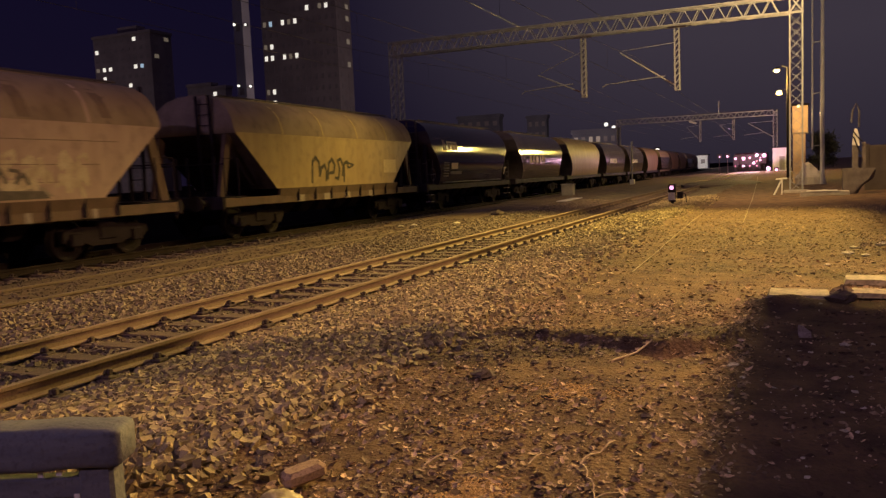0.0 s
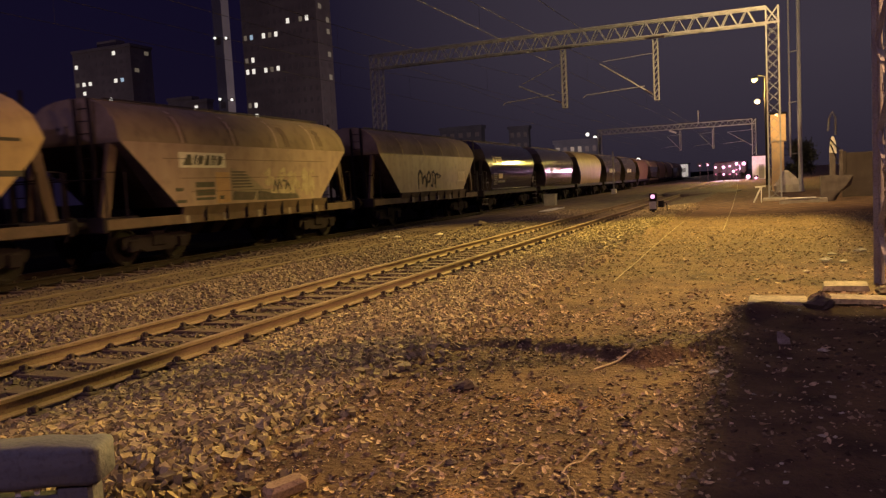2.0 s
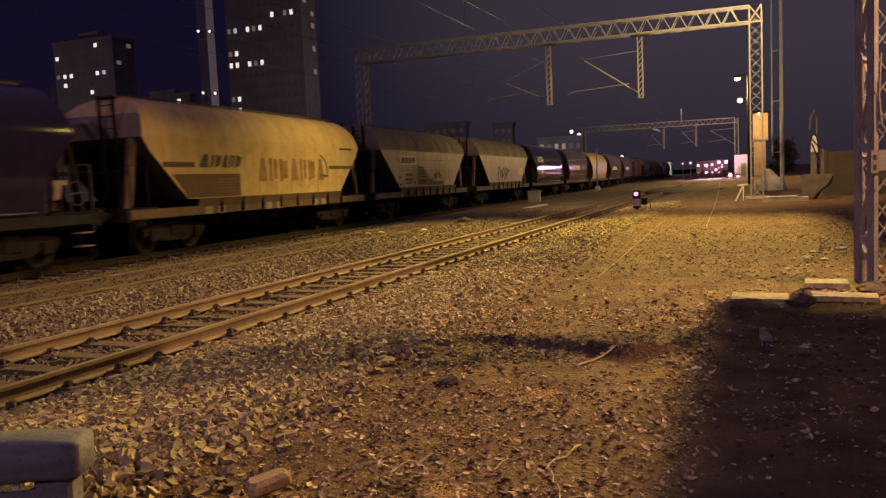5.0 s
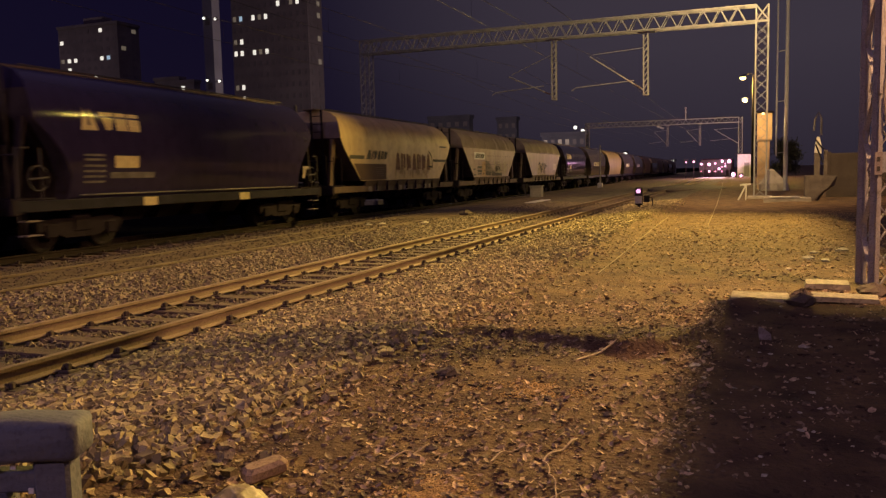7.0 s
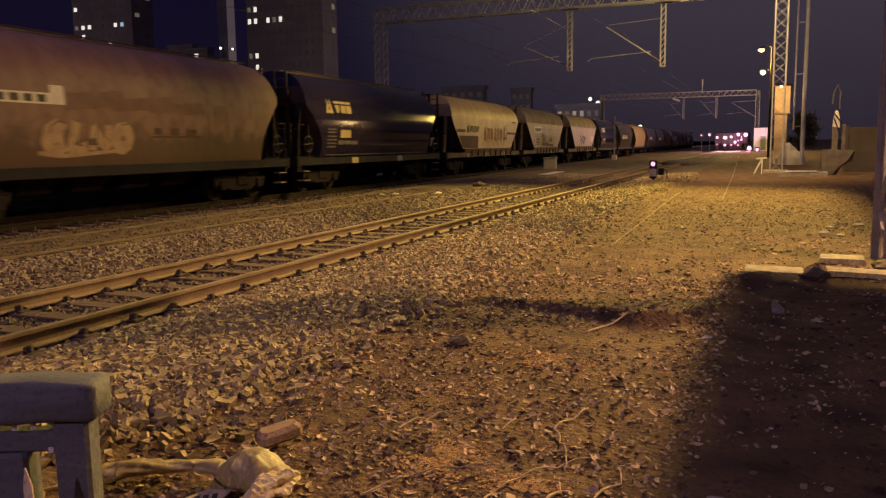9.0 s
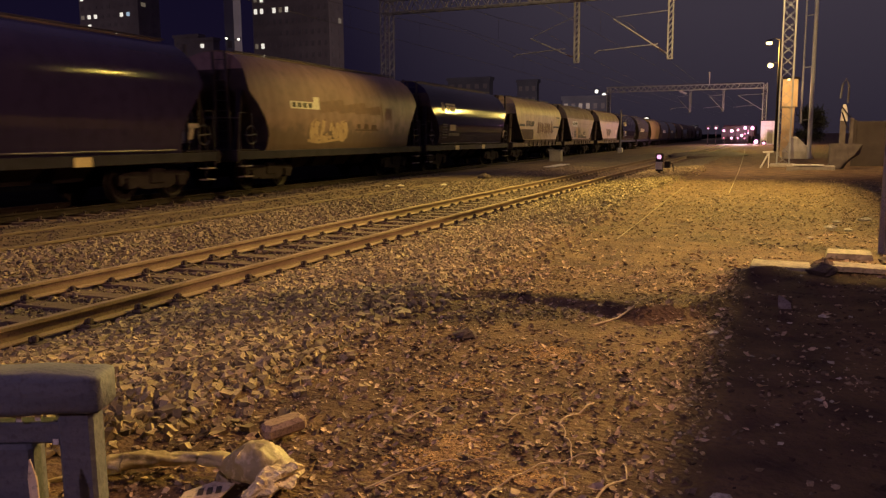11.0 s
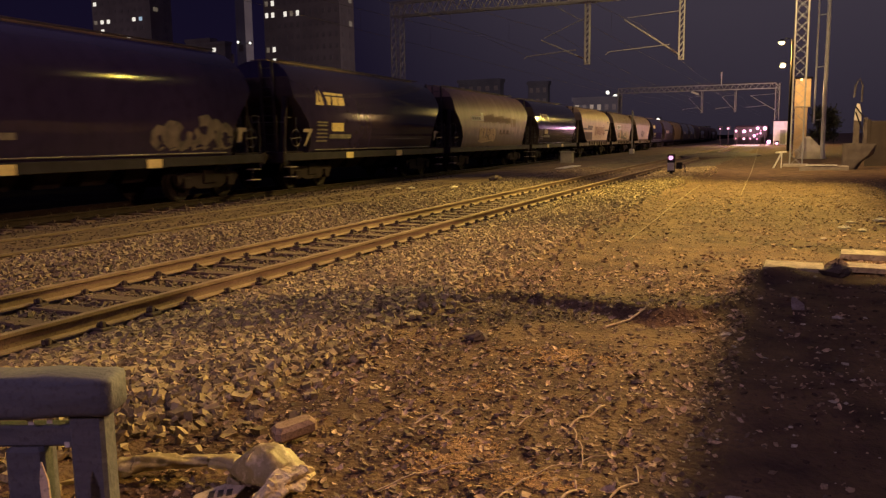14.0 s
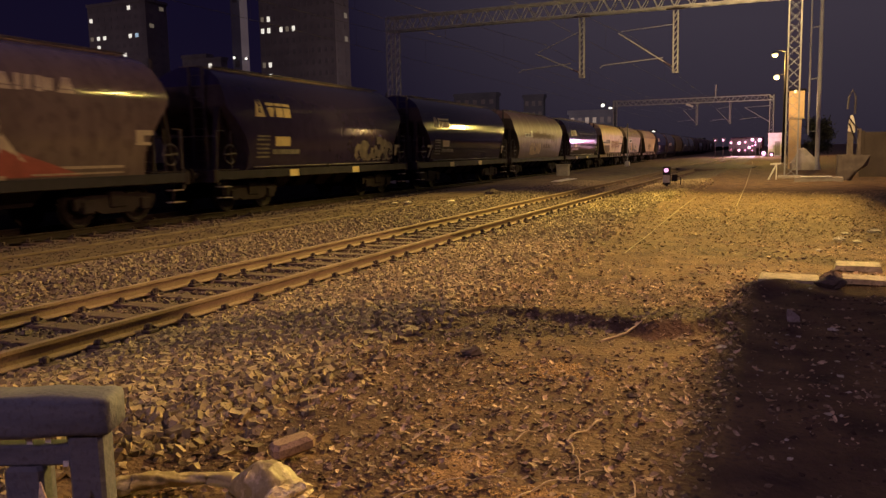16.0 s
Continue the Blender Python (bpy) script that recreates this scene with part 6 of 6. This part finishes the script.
def scatter(places, sizes, shapes, seed, flat=0.8):
    """One mesh of many stones, each turned and scaled by chance; returns corners and faces."""
    rg = np.random.default_rng(seed)
    n = len(places)
    nv, nf = len(ICO_V), len(ICO_F)
    V = np.empty((n, nv, 3))
    pick = rg.integers(0, len(shapes), n)
    ang = rg.uniform(0, 2 * np.pi, (n, 3))
    for i in range(n):
        R_ = np.array(Euler(ang[i]).to_matrix())
        v = shapes[pick[i]] @ R_.T * sizes[i]
        v[:, 2] *= flat
        V[i] = v + places[i]
    F = (ICO_F[None] + (np.arange(n) * nv)[:, None, None]).reshape(-1, 3)
    return V.reshape(-1, 3), F


def mesh_of(name, V, F, material):
    me = bpy.data.meshes.new(name)
    me.vertices.add(len(V))
    me.vertices.foreach_set("co", V.astype(np.float32).ravel())
    me.loops.add(F.size)
    me.loops.foreach_set("vertex_index", F.astype(np.int32).ravel())
    me.polygons.add(len(F))
    me.polygons.foreach_set("loop_start", np.arange(0, F.size, 3, dtype=np.int32))
    me.polygons.foreach_set("use_smooth", [False] * len(F))
    me.materials.append(material)
    me.update(calc_edges=True)
    return me


SHAPES = stone_shapes(40, 2)


def place_stones(x0, x1, y0, y1, per_m2, r0, r1, seed, keep=None, lift=0.35):
    rg = np.random.default_rng(seed)
    n = int((x1 - x0) * (y1 - y0) * per_m2)
    xs, ys = rg.uniform(x0, x1, n), rg.uniform(y0, y1, n)
    rs = rg.uniform(0, 1, n) ** 1.6 * (r1 - r0) + r0
    out = [(x, y, ground_z(x, y) + r * lift, r) for x, y, r in zip(xs, ys, rs) if keep is None or keep(x, y)]
    return np.array(out)


def on_shoulder(x, y):
    if x > shoulder_edge(y) + 0.12 * lump(x, y, 0.8, 4.4) + 0.05 * lump(x, y, 3.0, 9.0):
        if lump(x, y, 9.0, 1.0) < 0.22 + 0.55 * (x - shoulder_edge(y)):
            return False
    return not (-5.82 > x > -5.93)


near_bed = np.concatenate([place_stones(-5.80, -2.0, 2.0, 9.0, 860, 0.015, 0.041, 1, on_shoulder), place_stones(-5.80, -2.4, 9.0, 18.0, 430, 0.017, 0.038, 2, on_shoulder),
                           place_stones(-5.80, -2.8, 18.0, 40.0, 170, 0.02, 0.042, 3, on_shoulder)])
mid_bed = np.concatenate([place_stones(-10.0, -7.55, 3.0, 16.0, 260, 0.02, 0.042, 4), place_stones(-10.0, -7.55, 16.0, 40.0, 150, 0.02, 0.04, 5)])
crib = place_stones(-7.27, -5.96, 2.0, 40.0, 190, 0.014, 0.038, 6, lambda x, y: abs((y - 0.55 + 0.3) % 0.6 - 0.3) > 0.11 or lump(x, y, 1.6, 3.0) > 0.05, 0.6)
lane = np.concatenate([place_stones(-3.1, 1.9, 2.2, 10.0, 170, 0.005, 0.022, 7, lambda x, y: x < -0.3 or lump(x, y, 7.0, 4.0) > 0.25, 0.2), place_stones(-3.2, 3.0, 10.0, 30.0, 60, 0.007, 0.026, 8, lift=0.2)])
verge = np.concatenate([place_stones(-14.5, -12.6, 6.0, 30.0, 60, 0.02, 0.05, 9), place_stones(-12.7, -10.1, 5.0, 26.0, 70, 0.008, 0.03, 19, lift=0.2)])

order = np.argsort((near_bed[:, 0] + 3.2) ** 2 + (near_bed[:, 1] - 3.2) ** 2)
single, rest = near_bed[order[:290]], near_bed[order[290:]]
stone_meshes = [mesh_of("stone", s * np.array([1, 1, 0.8]), ICO_F, STONE) for s in SHAPES]
rnd = random.Random(21)
for x, y, z, r in single:
    s = part("stone", rnd.choice(stone_meshes), None, GROUND)
    s.matrix_basis = Matrix.LocRotScale((x, y, z), Euler([rnd.uniform(0, 6.28) for _ in range(3)]), (r, r, r))


def stuff(name, label, category, pts, shapes, seed, material, flat=0.8):
    V, F = scatter(pts[:, :3], pts[:, 3], shapes, seed, flat)
    return tagged(new(name, mesh_of(name, V, F, material)), label, category, kind="stuff")


stuff("ballast_shoulder_stones", "angular pale track ballast heaped beside the near track", "ballast", rest, SHAPES, 31, STONE)
stuff("ballast_between_tracks", "pale ballast between the near and middle tracks", "ballast", mid_bed, SHAPES, 32, mat("dusty_mid_ballast", (0.27, 0.205, 0.125), (0.17, 0.125, 0.078), 9, 0.9, bump=0.3, fine=80, per_piece=0.5))
stuff("grimy_verge_stones", "dark oily ballast beside the main track", "ballast", verge, SHAPES, 36, DULLSTONE)
stuff("crib_stones", "small grimy ballast between the sleepers", "ballast", crib, SHAPES, 33, mat("grimy_crib_stone", (0.22, 0.165, 0.10), (0.13, 0.095, 0.06), 9, 0.9, bump=0.3, fine=80, per_piece=0.55))
CLOD = mat("dirt_clods", (0.40, 0.285, 0.165), (0.25, 0.17, 0.098), 10, 0.95, bump=0.4, per_piece=0.6)
SOIL = mat("dark_soil_clods", (0.14, 0.088, 0.055), (0.085, 0.055, 0.036), 10, 0.95, bump=0.5, per_piece=0.5, spec=0.1)
clods = np.concatenate([place_stones(-3.0, 1.7, 2.2, 9.5, 70, 0.006, 0.026, 12, lambda x, y: lump(x, y, 1.1, 2.2) > -0.12, 0.1), place_stones(-3.2, 3.0, 9.5, 24.0, 7, 0.008, 0.03, 13, lambda x, y: lump(x, y, 0.7, 2.2) > 0.0, 0.1)])
stuff("soil_clods", "dark damp clods of soil in patches on the lane", "soil", clods, SHAPES, 38, SOIL, 0.5)
stuff("dirt_grit", "loose grit and clods strewn over the dirt lane", "grit", lane, SHAPES, 34, CLOD, 0.6)

# pale flecks of litter on the dark earth
rg = np.random.default_rng(5)
flecks = np.array([(x, y, ground_z(x, y) + 0.008, r) for x, y, r in zip(rg.uniform(-0.45, 1.7, 150), rg.uniform(2.6, 9.6, 150), 0.005 + 0.016 * rg.uniform(0, 1, 150) ** 2)])
stuff("litter_flecks", "small pale flecks of paper and stone on dark earth", "litter", flecks, SHAPES, 41, PALESTONE, 0.35)
# Low dark mound across the far lane.
bank = thing("dark_bank", "low dark bank across the far lane", "earth bank", pose(-4.8, 62.0, -0.12))
part("bank", M().ball((0, 0, 0), 2.9, 4.5, 0.36, 22, 8, 0.10, 6), DULLSTONE, bank)

# dead leaves and chips: small bent flakes
rg = np.random.default_rng(77)
V, F = [], []
for k in range(24000):
    if k < 19000:
        x, y = rg.uniform(-3.0, 1.6), rg.uniform(2.3, 9.5)
    else:
        x, y = rg.uniform(-3.2, 3.0), rg.uniform(9.5, 22)
    if lump(x, y, 0.9, 6.6) < -0.25 or (x > -0.3 and y < 10 and rg.uniform() < 0.85):
        continue
    s = (0.007 + 0.028 * rg.uniform(0, 1) ** 3) * (1 if y < 9.5 else 1.5)
    z = ground_z(x, y) + 0.006
    a, c = rg.uniform(0, 6.28), rg.uniform(0.2, 0.7)
    tilt = rg.uniform(-0.5, 0.5)
    pts = np.array([(-1, 0, c * 0.4), (-0.3, -0.55, 0), (0.5, -0.45, 0.05), (1.1, 0, c * 0.5), (0.4, 0.5, c), (-0.4, 0.5, c * 0.8), (0, 0, -0.05), (0, 0, -0.15)]) * s * rg.uniform(0.4, 1.35, (8, 1))
    ca, sa = math.cos(a), math.sin(a)
    pts = np.c_[pts[:, 0] * ca - pts[:, 1] * sa, pts[:, 0] * sa + pts[:, 1] * ca, pts[:, 2] + pts[:, 0] * tilt] + (x, y, z)
    o = len(V) * 8
    V.append(pts)
    F += [(o + i, o + (i + 1) % 6, o + 6) for i in range(6)] + [(o + (i + 1) % 6, o + i, o + 7) for i in range(6)]
LEAF = mat("dead_leaf", (0.52, 0.375, 0.225), (0.34, 0.23, 0.13), 20, 0.85, bump=0.1, per_piece=0.85)
tagged(new("dead_leaves", mesh_of("dead_leaves", np.concatenate(V), np.array(F), LEAF)), "dead brown leaves and chips strewn over the dirt", "leaves", kind="stuff")

# patches of orange wood dust and straw on the trampled dirt
rg = np.random.default_rng(91)
dust = []
for cx, cy, ax, ay, n in ((-1.52, 3.60, 0.22, 0.20, 2600), (-1.02, 3.42, 0.16, 0.13, 1300), (-1.5, 5.62, 0.36, 0.22, 1500), (-1.9, 4.75, 0.25, 0.2, 500)):
    for _ in range(n):
        x, y = cx + rg.normal(0, ax * 0.55), cy + rg.normal(0, ay * 0.55)
        if lump(x, y, 5.0, 7.0) > -0.25:
            dust.append((x, y, ground_z(x, y) + 0.004, rg.uniform(0.003, 0.011)))
stuff("wood_dust", "orange wood dust and straw trampled into the dirt", "wood dust", np.array(dust), SHAPES, 92, mat("wood_dust", (0.46, 0.29, 0.12), (0.34, 0.21, 0.085), 14, 0.95, bump=0.2, per_piece=0.5, spec=0.1), 0.4)

# ---- motions ----


def motions():
    yaw, tilt = math.degrees(math.atan(-SLOPE)), math.degrees(math.atan(GRADE))
    for w, c in MOVING:
        rows = []
        for t in (0.0, 4.0, 8.0, 12.0, 16.0):
            y = c + SPEED * t
            rows.append((t, pose(-13.9 - 1.48 + SLOPE * (y - 15), y, GRADE * (y - 15), tilt, 0, yaw)))
        walk(w, rows)
    turn = math.degrees(SPEED / 0.46)
    for ws, q in TURNING:
        walk(ws, [(k * 0.1, pose(0, q, 0.46, -turn * k * 0.1, 0, 0)) for k in range(161)])


motions()
